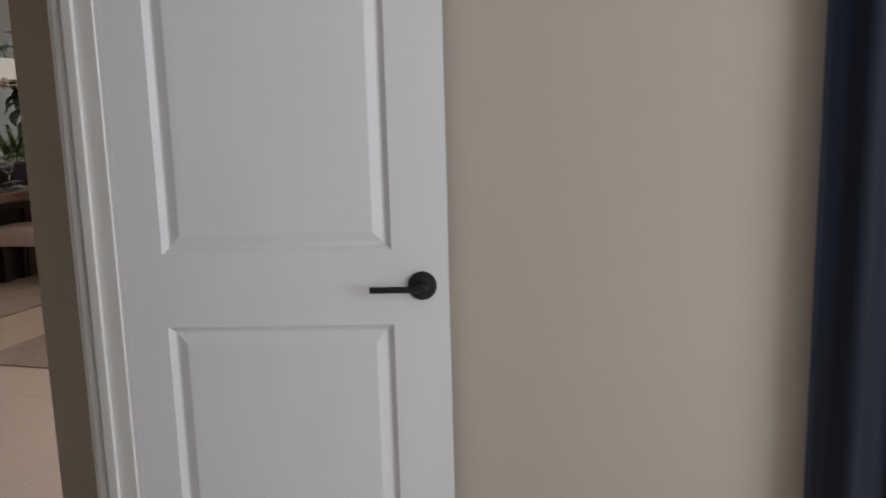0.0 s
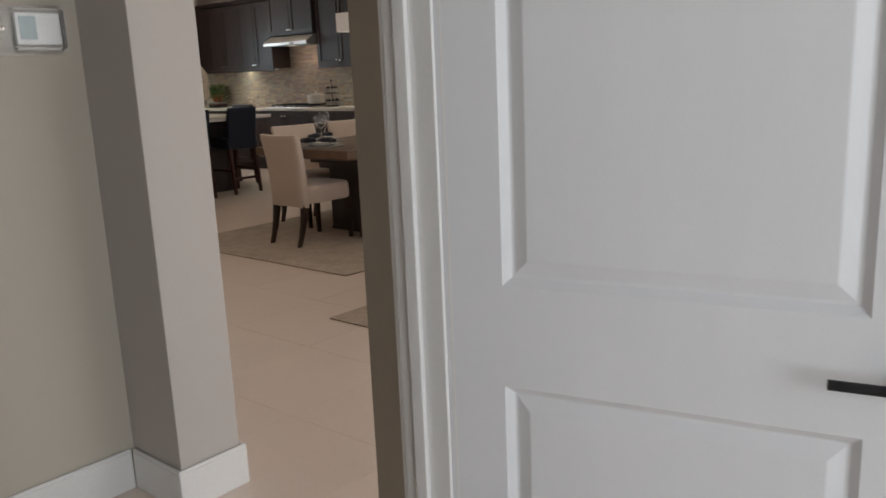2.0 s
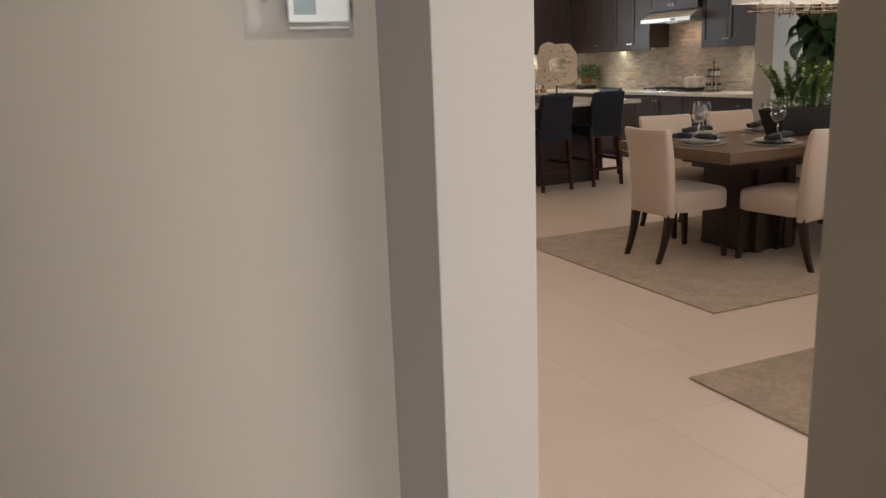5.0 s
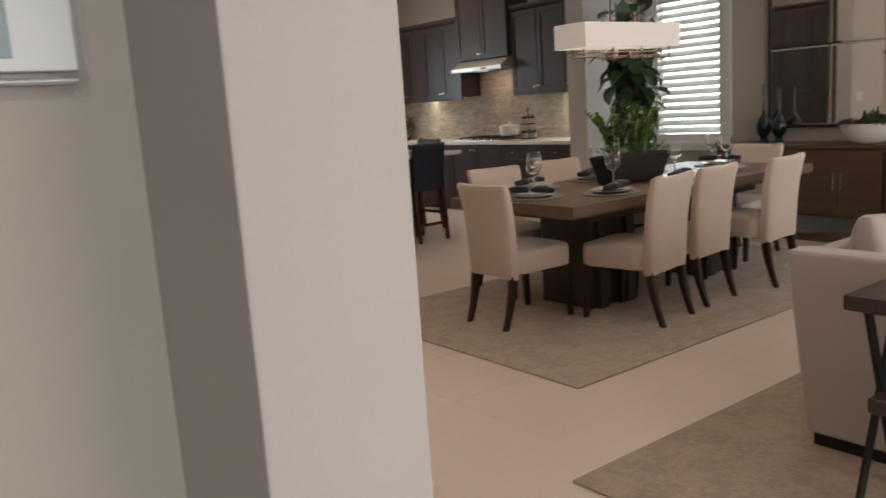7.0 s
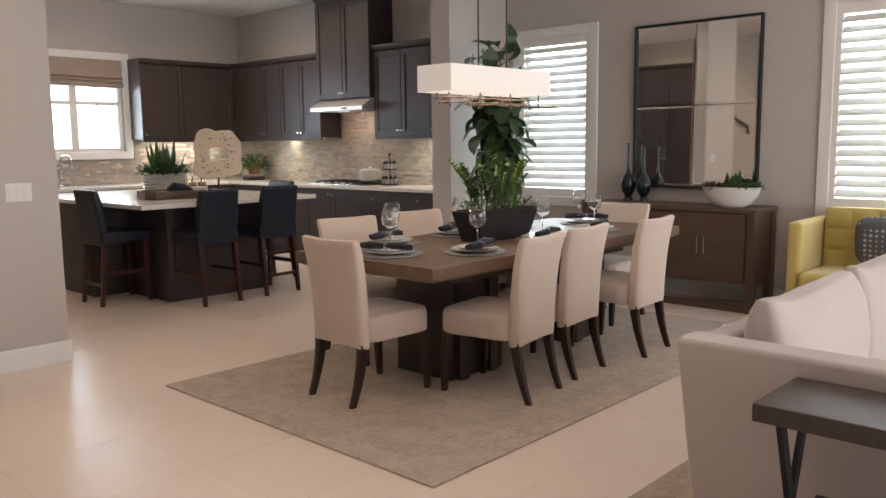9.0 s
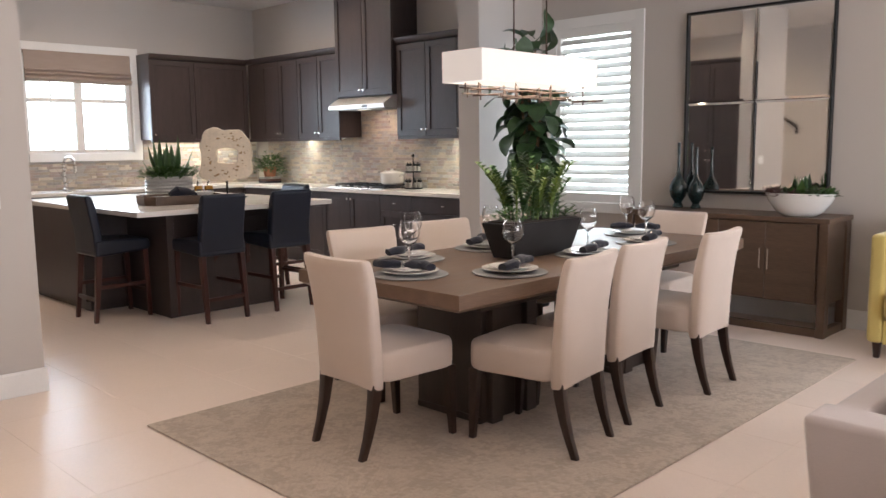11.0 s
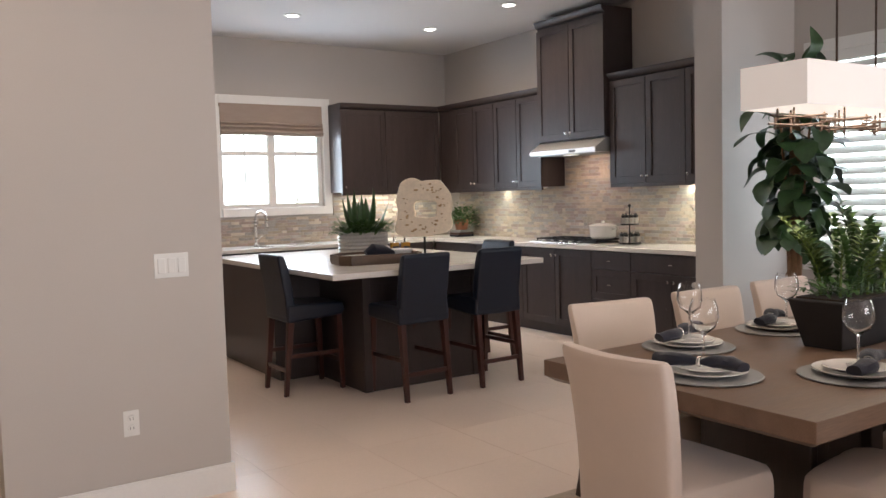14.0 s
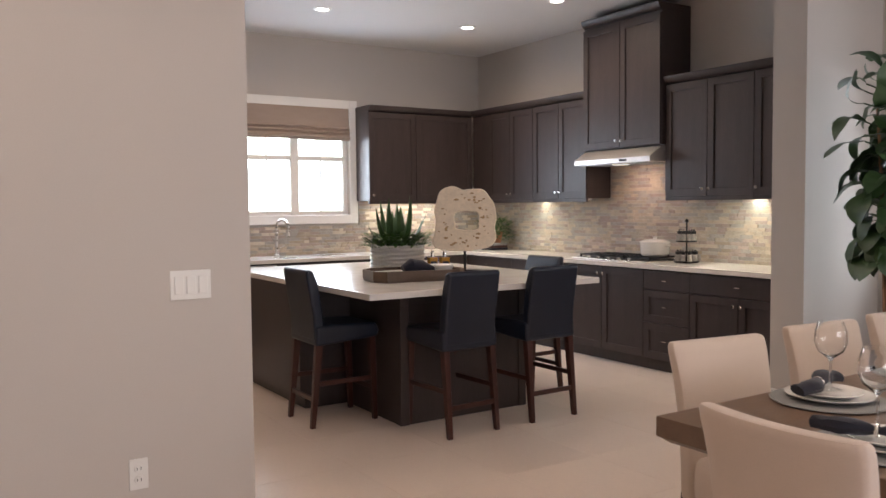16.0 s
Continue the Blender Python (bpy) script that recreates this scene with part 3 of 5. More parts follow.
# ---- kitchen ----
def shaker(w, h, st=0.062, t=0.02):
    """A framed door with a recessed panel: x 0..w, z 0..h, front at y = 0."""
    bm = BM()
    e = 0.0015
    rings = []
    for d, y in ((0.0, t), (0.0, e), (e, 0.0), (st - e, 0.0), (st, e), (st, 0.0105), (st + 0.004, 0.011)):
        rings.append([bm.verts.new(p) for p in ((d, y, d), (w - d, y, d), (w - d, y, h - d), (d, y, h - d))])
    for a, b in zip(rings, rings[1:]):
        for k in range(4):
            bm.faces.new((a[k], a[(k + 1) % 4], b[(k + 1) % 4], b[k]))
    bm.faces.new(rings[0][::-1])
    bm.faces.new(rings[-1])
    return bm


def knob(parent, x, z):
    return child("knob", lathe(BM(), [(0.0045, 0), (0.0045, 0.012), (0.012, 0.018), (0.014, 0.024), (0.009, 0.03), (0.0, 0.031)], 12), NICKEL, parent, "brushed nickel knob", pose(x, 0, z, 90, 0, 0))


def pull(parent, x, z):
    bm = BM()
    tube(bm, [(x - 0.018, 0, z), (x - 0.02, -0.022, z), (x + 0.02, -0.022, z), (x + 0.018, 0, z)], 0.004, 8)
    return child("knob", bm, NICKEL, parent, "brushed nickel pull")


def cabinet(label, m, w, d, z0, z1, fronts, crown=0.0, toe=0.0, rail=0.0, group="kitchen cabinets"):
    """fronts: (x0, x1, z0, z1, kind, knob places)."""
    c = thing("kitchen_cabinet", label, "cabinet", group, m=m)
    bm = BM()
    box(bm, 0.001, w - 0.001, 0.022, d, z0 + toe, z1)
    if toe:
        box(bm, 0.001, w - 0.001, 0.08, d, 0, toe)
    child("body", bm, ESPRESSO, c)
    if crown:
        bm = BM()
        prism(bm, [(0.02, z1 - 0.03), (-0.012, z1 - 0.005), (-0.03, z1 + 0.028), (-0.03, z1 + 0.04), (d, z1 + 0.04), (d, z1 - 0.03)], "x", 0.0, w)
        child("crown_moulding", bm, ESPRESSO, c)
    if rail:
        child("light_rail", box(BM(), 0.002, w - 0.002, 0.004, 0.03, z0 - rail, z0, 0.002, 1), ESPRESSO, c)
    for x0, x1, za, zb, kind, ks in fronts:
        if kind == "door" or zb - za > 0.2:
            bm = shaker(x1 - x0 - 0.006, zb - za - 0.006)
        else:
            bm = box(BM(), 0, x1 - x0 - 0.006, 0, 0.02, 0, zb - za - 0.006, 0.002, 1)
        f = child("drawer" if kind == "drawer" else "door", bm, ESPRESSO, c, "", pose(x0 + 0.003, 0, za + 0.003))
        for kx, kz in ks:
            (knob if kind == "door" else pull)(f, kx, kz)
    return c


EAST = lambda x, y: pose(x, y, 0, 0, 0, -90)
NORTH = lambda x, y: pose(x, y, 0, 0, 0, 0)
UZ0, UZ1 = 1.49, 2.49
DK = "dark espresso shaker wall cabinet with nickel knobs"
DB = "dark espresso shaker base cabinet under the white counter"


def door_pair(x0, w, za, zb, low=True):
    h = zb - za
    kz = 0.06 if low else h - 0.065
    return [(x0, x0 + w / 2, za, zb, "door", [(w / 2 - 0.035, kz)]), (x0 + w / 2, x0 + w, za, zb, "door", [(0.03, kz)])]


# wall cabinets
cabinet(DK, NORTH(2.90, YN - 0.335), 1.37, 0.333, UZ0, UZ1, [(0.0, 0.6, UZ0, UZ1 - 0.03, "door", [(0.04, 0.06)]), (0.6, 1.37, UZ0, UZ1 - 0.03, "door", [])], crown=1, rail=0.035)
cabinet(DK, EAST(XE - 0.335, 7.585), 0.80, 0.333, UZ0, UZ1, door_pair(0, 0.8, UZ0, UZ1 - 0.03), crown=1, rail=0.035)
cabinet(DK, EAST(XE - 0.335, 6.785), 0.82, 0.333, UZ0, UZ1, door_pair(0, 0.82, UZ0, UZ1 - 0.03), crown=1, rail=0.035)
cabinet("filler cabinet in the kitchen corner", EAST(XE - 0.335, 7.913), 0.327, 0.333, UZ0, UZ1, [], crown=1, rail=0.035)
cabinet("tall dark espresso cabinet above the range hood", EAST(XE - 0.39, 5.945), 0.975, 0.388, 1.945, 3.14, door_pair(0, 0.975, 1.95, 3.09), crown=1)
cabinet(DK, EAST(XE - 0.335, 4.96), 0.90, 0.333, UZ0, UZ1, door_pair(0, 0.9, UZ0, UZ1 - 0.03), crown=1, rail=0.035)
cabinet(DK, EAST(XE - 0.335, 4.06), 0.562, 0.333, UZ0, UZ1, [(0, 0.55, UZ0, UZ1 - 0.03, "door", [(0.035, 0.06)])], crown=1, rail=0.035)
# base cabinets
BZ, TOE = 0.872, 0.1
FX = 3.968


def drawers(w):
    return [(0, w, 0.70, 0.865, "drawer", [(w / 2, 0.08)]), (0, w, 0.42, 0.70, "drawer", [(w / 2, 0.14)]), (0, w, TOE + 0.01, 0.42, "drawer", [(w / 2, 0.16)])]


def drawer_doors(w):
    return [(0, w, 0.70, 0.865, "drawer", [(w / 2, 0.08)])] + door_pair(0, w, TOE + 0.01, 0.70, False)


cabinet(DB, EAST(FX, 4.43), 0.932, XE - FX - 0.002, 0, BZ, drawer_doors(0.932), toe=TOE)
cabinet("dark espresso three-drawer base cabinet", EAST(FX, 4.93), 0.5, XE - FX - 0.002, 0, BZ, drawers(0.5), toe=TOE)
cabinet(DB, EAST(FX, 5.95), 1.02, XE - FX - 0.002, 0, BZ, door_pair(0, 1.02, TOE + 0.01, 0.865, False), toe=TOE)
cabinet(DB, EAST(FX, 6.78), 0.83, XE - FX - 0.002, 0, BZ, drawer_doors(0.83), toe=TOE)
cabinet(DB, EAST(FX, 7.61), 0.83, XE - FX - 0.002, 0, BZ, drawer_doors(0.83), toe=TOE)
NFY = YN - 0.63
cabinet("dark espresso sink base cabinet", NORTH(1.72, NFY), 0.95, 0.628, 0, BZ, door_pair(0, 0.95, TOE + 0.01, 0.865, False), toe=TOE)
cabinet(DB, NORTH(2.67, NFY), 0.62, 0.628, 0, BZ, drawer_doors(0.62), toe=TOE)
cabinet(DB, NORTH(3.29, NFY), 0.66, 0.628, 0, BZ, drawer_doors(0.66), toe=TOE)
cabinet(DB, NORTH(0.45, NFY), 0.65, 0.628, 0, BZ, drawer_doors(0.65), toe=TOE)
dw = thing("dishwasher", "stainless steel dishwasher built in beside the sink", "dishwasher", m=NORTH(1.105, NFY))
child("body", box(BM(), 0.0, 0.61, 0.02, 0.6, 0.0, BZ), BLACK, dw)
child("door", box(BM(), 0.004, 0.606, -0.005, 0.02, 0.11, 0.86, 0.004, 2), STEEL, dw)
bm = BM()
tube(bm, [(0.06, -0.005, 0.79), (0.06, -0.045, 0.79), (0.55, -0.045, 0.79), (0.55, -0.005, 0.79)], 0.009, 8)
child("handle", bm, STEEL, dw)

bm = BM()
prism(bm, [(3.945, 3.497), (XE - 0.002, 3.497), (XE - 0.002, YN - 0.002), (0.42, YN - 0.002), (0.42, NFY - 0.02), (3.945, NFY - 0.02)], "z", 0.874, 0.914, 0.004, 2)
single("countertop", bm, QUARTZ, "white quartz countertop running round the kitchen corner", "countertop")
# tall pantry wall and refrigerator side, seen in the mirror
pt = [cabinet("tall dark espresso pantry cabinet with nickel knobs", pose(-0.13, 3.425 + k * 0.9, 0, 0, 0, 90), 0.9, 0.55, 0, 2.5,
              door_pair(0, 0.9, 1.2, 2.48) + door_pair(0, 0.9, 0.11, 1.19, False), crown=1, toe=TOE, group="pantry cabinets") for k in range(2)]

# faucet
fa = thing("faucet", "brushed nickel gooseneck kitchen faucet", "faucet")
bm = BM()
arc = [(1.88, 8.06, 0.914), (1.88, 8.06, 1.2)] + [(1.88 + 0.03 * (1 - math.cos(a)), 8.06 - 0.09 * (1 - math.cos(a)), 1.2 + 0.1 * math.sin(a)) for a in [math.pi * k / 10 for k in range(1, 11)]] + [(1.94, 7.88, 1.12)]
tube(bm, arc, 0.015, 10)
part("spout", bm, STEEL, fa)
part("base", lathe(BM(), [(0.028, 0), (0.028, 0.02), (0.018, 0.03)], 16, (1.88, 8.06, 0.9145)), STEEL, fa)
part("lever", tube(BM(), [(1.9, 8.06, 0.99), (1.96, 8.05, 1.03)], 0.007, 8), STEEL, fa)
sk = thing("sink", "stainless undermount sink basin in the counter", "sink")
part("rim", box(BM(), 1.8, 2.55, 7.72, 8.0, 0.9145, 0.917, 0.001, 1), STEEL, sk)

# range hood
rh = thing("range_hood", "stainless steel under-cabinet range hood", "range hood")
bm = BM()
prism(bm, [(4.09, 1.80), (4.09, 1.845), (4.24, 1.938), (XE - 0.02, 1.938), (XE - 0.02, 1.80)], "y", 4.975, 5.94, 0.004, 2)
part("canopy", bm, mat("satin_hood_steel", (0.72, 0.7, 0.68), 0.42, 0.7, vary=0.06, scale=4, fine=120, bump=0.05, stretch=(12, 1, 12)), rh)
part("switch", box(BM(), 4.084, 4.093, 5.25, 5.34, 1.813, 1.832, 0.002, 1), BLACK, rh, "black control buttons")
part("filter", box(BM(), 4.16, 4.52, 5.05, 5.86, 1.794, 1.7995), mat("filter_mesh", (0.3, 0.3, 0.3), 0.4, 1.0, fine=200), rh)

# glowing lens and warm fill, added to tint the stone below the hood
part("lamp_lens", box(BM(), 4.2, 4.26, 5.38, 5.54, 1.789, 1.7935), LEDGE, rh, "glowing lens added under the hood for a warm wash")
area("hood_lamp", (4.3, 5.46, 1.785), (4.45, 5.46, 1.0), 0.06, 0.16, 3.5, (1, 0.7, 0.5))

# cooktop with grates
ck = thing("cooktop", "black gas cooktop with iron grates on a steel tray", "cooktop")
part("tray", box(BM(), 4.04, 4.54, 4.98, 5.92, 0.9145, 0.924, 0.004, 2), STEEL, ck)
part("surface", box(BM(), 4.10, 4.525, 4.995, 5.905, 0.9242, 0.929, 0.002, 1), BLACK, ck)
for j in range(3):
    ya = 5.01 + j * 0.3
    bm = BM()
    for k in range(4):
        x = 4.13 + k * 0.125
        box(bm, x - 0.006, x + 0.006, ya, ya + 0.28, 0.945, 0.957)
    for y in (ya, ya + 0.135, ya + 0.268):
        box(bm, 4.125, 4.51, y, y + 0.012, 0.9455, 0.9575)
    for x in (4.13, 4.505):
        for y in (ya + 0.006, ya + 0.274):
            box(bm, x - 0.006, x + 0.006, y - 0.006, y + 0.006, 0.929, 0.946)
    part("grate", bm, BLACK, ck)
for k in range(5):
    part("burner_knob", lathe(BM(), [(0.018, 0), (0.016, 0.02), (0.0, 0.021)], 14, (4.075, 5.2 + k * 0.13, 0.9245)), STEEL, ck)
po = thing("dutch_oven", "white enamelled cooking pot with a lid on the cooktop", "pot")
bm = BM()
lathe(bm, [(0.0, 0.0), (0.11, 0.0), (0.128, 0.02), (0.133, 0.11), (0.136, 0.115), (0.136, 0.122)], 28, (4.34, 5.14, 0.958))
for s in (-1, 1):
    box(bm, 4.32, 4.36, 5.14 + s * 0.15 - 0.02, 5.14 + s * 0.15 + 0.02, 1.05, 1.062, 0.004, 1)
part("body", bm, CERAMIC, po)
bm = BM()
lathe(bm, [(0.137, 0.123), (0.137, 0.13), (0.09, 0.148), (0.02, 0.155), (0.016, 0.165), (0.022, 0.175), (0.0, 0.178)], 28, (4.34, 5.14, 0.958))
part("lid", bm, CERAMIC, po)

# tiered stand of small jars
ts = thing("spice_stand", "two-tier black wire stand full of small dark jars", "spice rack")
cx, cy = 4.27, 4.72
part("pole", tube(BM(), [(cx, cy, 0.9145), (cx, cy, 1.27)], 0.006, 8), BLACK, ts)
part("finial", lathe(BM(), [(0.006, 0), (0.018, 0.012), (0.006, 0.03), (0.0, 0.035)], 12, (cx, cy, 1.265)), BLACK, ts)
for z, r in ((0.925, 0.1), (1.10, 0.085)):
    bm = BM()
    lathe(bm, [(0.0, 0.0), (r, 0.0), (r + 0.004, 0.012), (r, 0.014), (0.0, 0.006)], 24, (cx, cy, z))
    part("tier", bm, BLACK, ts)
    for k in range(9):
        a = 2 * math.pi * k / 9
        q = (cx + (r - 0.022) * math.cos(a), cy + (r - 0.022) * math.sin(a), z + 0.014)
        j = part("jar", lathe(BM(), [(0.019, 0), (0.021, 0.006), (0.021, 0.05), (0.014, 0.056)], 10, q), mat("jar_glass", (0.3, 0.28, 0.26), 0.15, vary=0.3) if z < 1 and k == 0 else bpy.data.materials["jar_glass"], ts)
        part("jar_lid", lathe(BM(), [(0.016, 0.0565), (0.017, 0.078), (0.004, 0.082), (0.004, 0.094), (0.0, 0.095)], 10, q), BLACK, j)

# under-cabinet strips: slim lit bars with their light
for y0, y1 in ((5.98, 7.9), (3.52, 4.94)):
    u = thing("under_cabinet_light", "slim lit strip light under the wall cabinets", "light")
    part("housing", box(BM(), XE - 0.2, XE - 0.15, y0 + 0.1, y1 - 0.1, UZ0 - 0.016, UZ0 - 0.001), WHITE, u)
    part("lens", box(BM(), XE - 0.195, XE - 0.155, y0 + 0.11, y1 - 0.11, UZ0 - 0.019, UZ0 - 0.0165), LEDGE, u, "glowing diffuser")
    area("under_cabinet_lamp", (XE - 0.175, (y0 + y1) / 2, UZ0 - 0.025), (XE - 0.12, (y0 + y1) / 2, 0.9), 0.05, y1 - y0 - 0.25, 9, (1, 0.93, 0.68))
u = thing("under_cabinet_light", "slim lit strip light under the wall cabinets", "light")
part("housing", box(BM(), 3.0, 4.2, YN - 0.2, YN - 0.15, UZ0 - 0.016, UZ0 - 0.001), WHITE, u)
part("lens", box(BM(), 3.02, 4.18, YN - 0.195, YN - 0.155, UZ0 - 0.019, UZ0 - 0.0165), LEDGE, u, "glowing diffuser")
area("under_cabinet_lamp", (3.6, YN - 0.175, UZ0 - 0.025), (3.6, YN - 0.12, 0.9), 1.1, 0.05, 7, (1, 0.9, 0.66))

# ---- island ----
isl = thing("kitchen_island", "dark espresso kitchen island with seating recesses", "kitchen island")
bm = BM()
box(bm, 0.95, 2.74, 5.27, 6.68, 0.1, 0.872)
box(bm, 1.01, 2.68, 5.33, 6.62, 0.0, 0.1)
part("cabinet_block", bm, ESPRESSO, isl)
part("leg_block", box(BM(), 1.34, 2.36, 4.54, 5.268, 0.0, 0.872, 0.002, 1), ESPRESSO, isl)
for xa, xb in ((1.335, 1.40), (2.30, 2.365)):
    part("corner_post", box(BM(), xa, xb, 4.53, 4.60, 0.0, 0.8715, 0.003, 1), ESPRESSO, isl)
part("apron", box(BM(), 1.40, 2.30, 4.534, 4.5395, 0.79, 0.8715, 0.002, 1), ESPRESSO, isl)
bm = BM()
box(bm, 0.95, 2.775, 4.212, 6.75, 0.8735, 0.914, 0.005, 2)
single("island_countertop", bm, QUARTZ, "white quartz island countertop with a wide overhang", "countertop")


def bar_stool():
    s = thing("bar_stool", "navy leather bar stool with mahogany legs at the island", "bar stool", "stools at the island")
    bm = BM()
    prism(bm, [(-0.225, 0.53), (0.22, 0.56), (0.235, 0.6), (0.22, 0.655), (-0.1, 0.665), (-0.22, 0.66)], "x", -0.215, 0.215, 0.022, 3)
    child("seat", bm, LEATHER, s)
    bm = BM()
    prism(bm, [(-0.15, 0.56), (-0.165, 0.75), (-0.195, 0.93), (-0.225, 1.015), (-0.262, 1.03), (-0.28, 1.01), (-0.262, 0.9), (-0.232, 0.72), (-0.225, 0.56)], "x", -0.2, 0.2, 0.018, 3)
    child("backrest", bm, LEATHER, s)
    for sx in (-1, 1):
        bm = BM()
        frustum(bm, (sx * 0.185 - 0.016, sx * 0.185 + 0.016, 0.19, 0.222), (sx * 0.18 - 0.022, sx * 0.18 + 0.022, 0.165, 0.21), 0, 0.57, 0.003, 1)
        child("leg", bm, STOOLWOOD, s)
        bm = BM()
        frustum(bm, (sx * 0.185 - 0.016, sx * 0.185 + 0.016, -0.262, -0.23), (sx * 0.18 - 0.022, sx * 0.18 + 0.022, -0.215, -0.165), 0, 0.57, 0.003, 1)
        child("leg", bm, STOOLWOOD, s)
        child("stretcher", box(BM(), sx * 0.183 - 0.009, sx * 0.183 + 0.009, -0.24, 0.2, 0.27, 0.3, 0.002, 1), STOOLWOOD, s)
    child("stretcher", box(BM(), -0.18, 0.18, 0.19, 0.208, 0.2, 0.23, 0.002, 1), STOOLWOOD, s)
    child("stretcher", box(BM(), -0.18, 0.18, -0.24, -0.222, 0.17, 0.2, 0.002, 1), STOOLWOOD, s)
    return s


stool = bar_stool()
stool.matrix_world = pose(1.605, 4.36, 0, 0, 0, 3)
copy_thing(stool, pose(2.27, 4.37, 0, 0, 0, 1))
copy_thing(stool, pose(1.085, 4.995, 0, 0, 0, -90))
copy_thing(stool, pose(2.69, 5.0, 0, 0, 0, 90))

# ---- dining ----
bm = BM()
box(bm, 0, 3.67, 0, 2.17, 0.0005, 0.011, 0.004, 1)
rug = single("rug", bm, RUG, "taupe mottled area rug under the dining table", "rug")
bm = BM()
box(bm, -0.735, 3.9, -4.2, -0.645, 0.0005, 0.011, 0.004, 1)
single("rug", bm, RUG2, "tan low-pile area rug in the sitting area", "rug")


def loft(bm, rings):
    """Closed skin over rings of equal length, with capped ends."""
    vs = [[bm.verts.new(p) for p in r] for r in rings]
    n = len(vs[0])
    for a, b in zip(vs, vs[1:]):
        for k in range(n):
            bm.faces.new((a[k], a[(k + 1) % n], b[(k + 1) % n], b[k]))
    bm.faces.new(vs[0][::-1])
    bm.faces.new(vs[-1])
    return bm


def squircle(hx, hy, p=7.0, n=32):
    """Points round a rounded rectangle of half sizes hx, hy."""
    out = []
    for k in range(n):
        a = 2 * math.pi * (k + 0.5) / n
        c, d = math.cos(a), math.sin(a)
        r = (abs(c) ** p + abs(d) ** p) ** (-1 / p)
        out.append((hx * r * c, hy * r * d))
    return out


def dining_chair():
    s = thing("dining_chair", "cream linen upholstered dining chair with dark tapered legs", "dining chair", "chairs round the table")
    rings = []
    for f, z in ((0.9, 0.338), (0.97, 0.34), (1.0, 0.352), (1.005, 0.4), (1.0, 0.44), (0.985, 0.46), (0.95, 0.474), (0.85, 0.483), (0.5, 0.492), (0.15, 0.494)):
        rings.append([(x * f * (0.985 + 0.16 * (y + 0.02)), 0.045 + y * f, z - 0.02 * max(0.0, -y) * (1 if z < 0.36 else 0)) for x, y in squircle(0.232, 0.232)])
    child("seat", loft(BM(), rings), LINEN, s)
    rings = []
    for z, hw, y, ht in ((0.318, 0.196, -0.196, 0.034), (0.322, 0.205, -0.196, 0.043), (0.345, 0.208, -0.197, 0.046), (0.45, 0.209, -0.2, 0.046), (0.55, 0.212, -0.206, 0.044), (0.65, 0.217, -0.215, 0.042),
                        (0.74, 0.222, -0.227, 0.04), (0.81, 0.227, -0.241, 0.037), (0.86, 0.23, -0.254, 0.035), (0.882, 0.229, -0.26, 0.032), (0.894, 0.223, -0.264, 0.025), (0.898, 0.212, -0.266, 0.014)):
        rings.append([(x, y + v - 0.018 * (1 - (x / hw) ** 2) * (z - 0.3) / 0.6, z - (0.016 * (x / 0.21) ** 4 if z < 0.33 else 0.007 * (1 - (x / 0.23) ** 2) if z > 0.85 else 0)) for x, v in squircle(hw, ht, 5.0)])
    child("backrest", loft(BM(), rings), LINEN, s)
    for sx in (-1, 1):
        child("leg", frustum(BM(), (sx * 0.208 - 0.015, sx * 0.208 + 0.015, 0.235, 0.265), (sx * 0.205 - 0.024, sx * 0.205 + 0.024, 0.208, 0.256), 0.0, 0.345, 0.003, 1), LEGWOOD, s)
        bm = BM()
        secs = []
        for z, y, h in ((0.0, -0.277, 0.0145), (0.09, -0.246, 0.0165), (0.18, -0.222, 0.0195), (0.27, -0.206, 0.0225), (0.335, -0.2, 0.024)):
            secs.append([(sx * (0.178 + 0.012 * z) + u, y + v, z) for u, v in squircle(h, h * 1.15, 8.0, 12)])
        child("leg", loft(bm, secs), LEGWOOD, s)
    child("piping", tube(BM(), [(-0.205, -0.2, 0.325), (-0.15, -0.236, 0.336), (0.15, -0.236, 0.336), (0.205, -0.2, 0.325)], 0.003, 6), LINEN, s)
    return s


RZ = 0.0115
chair = dining_chair()
chair.matrix_world = pose(0.72, 1.172, RZ, 0, 0, -91.8)
for x, y, r in ((1.226, 0.626, 8), (1.793, 0.693, 5), (2.512, 0.629, 3.7), (1.288, 1.79, 172), (1.98, 1.786, 176), (2.63, 1.80, 178), (3.25, 1.19, 90)):
    copy_thing(chair, pose(x, y, RZ, 0, 0, r))

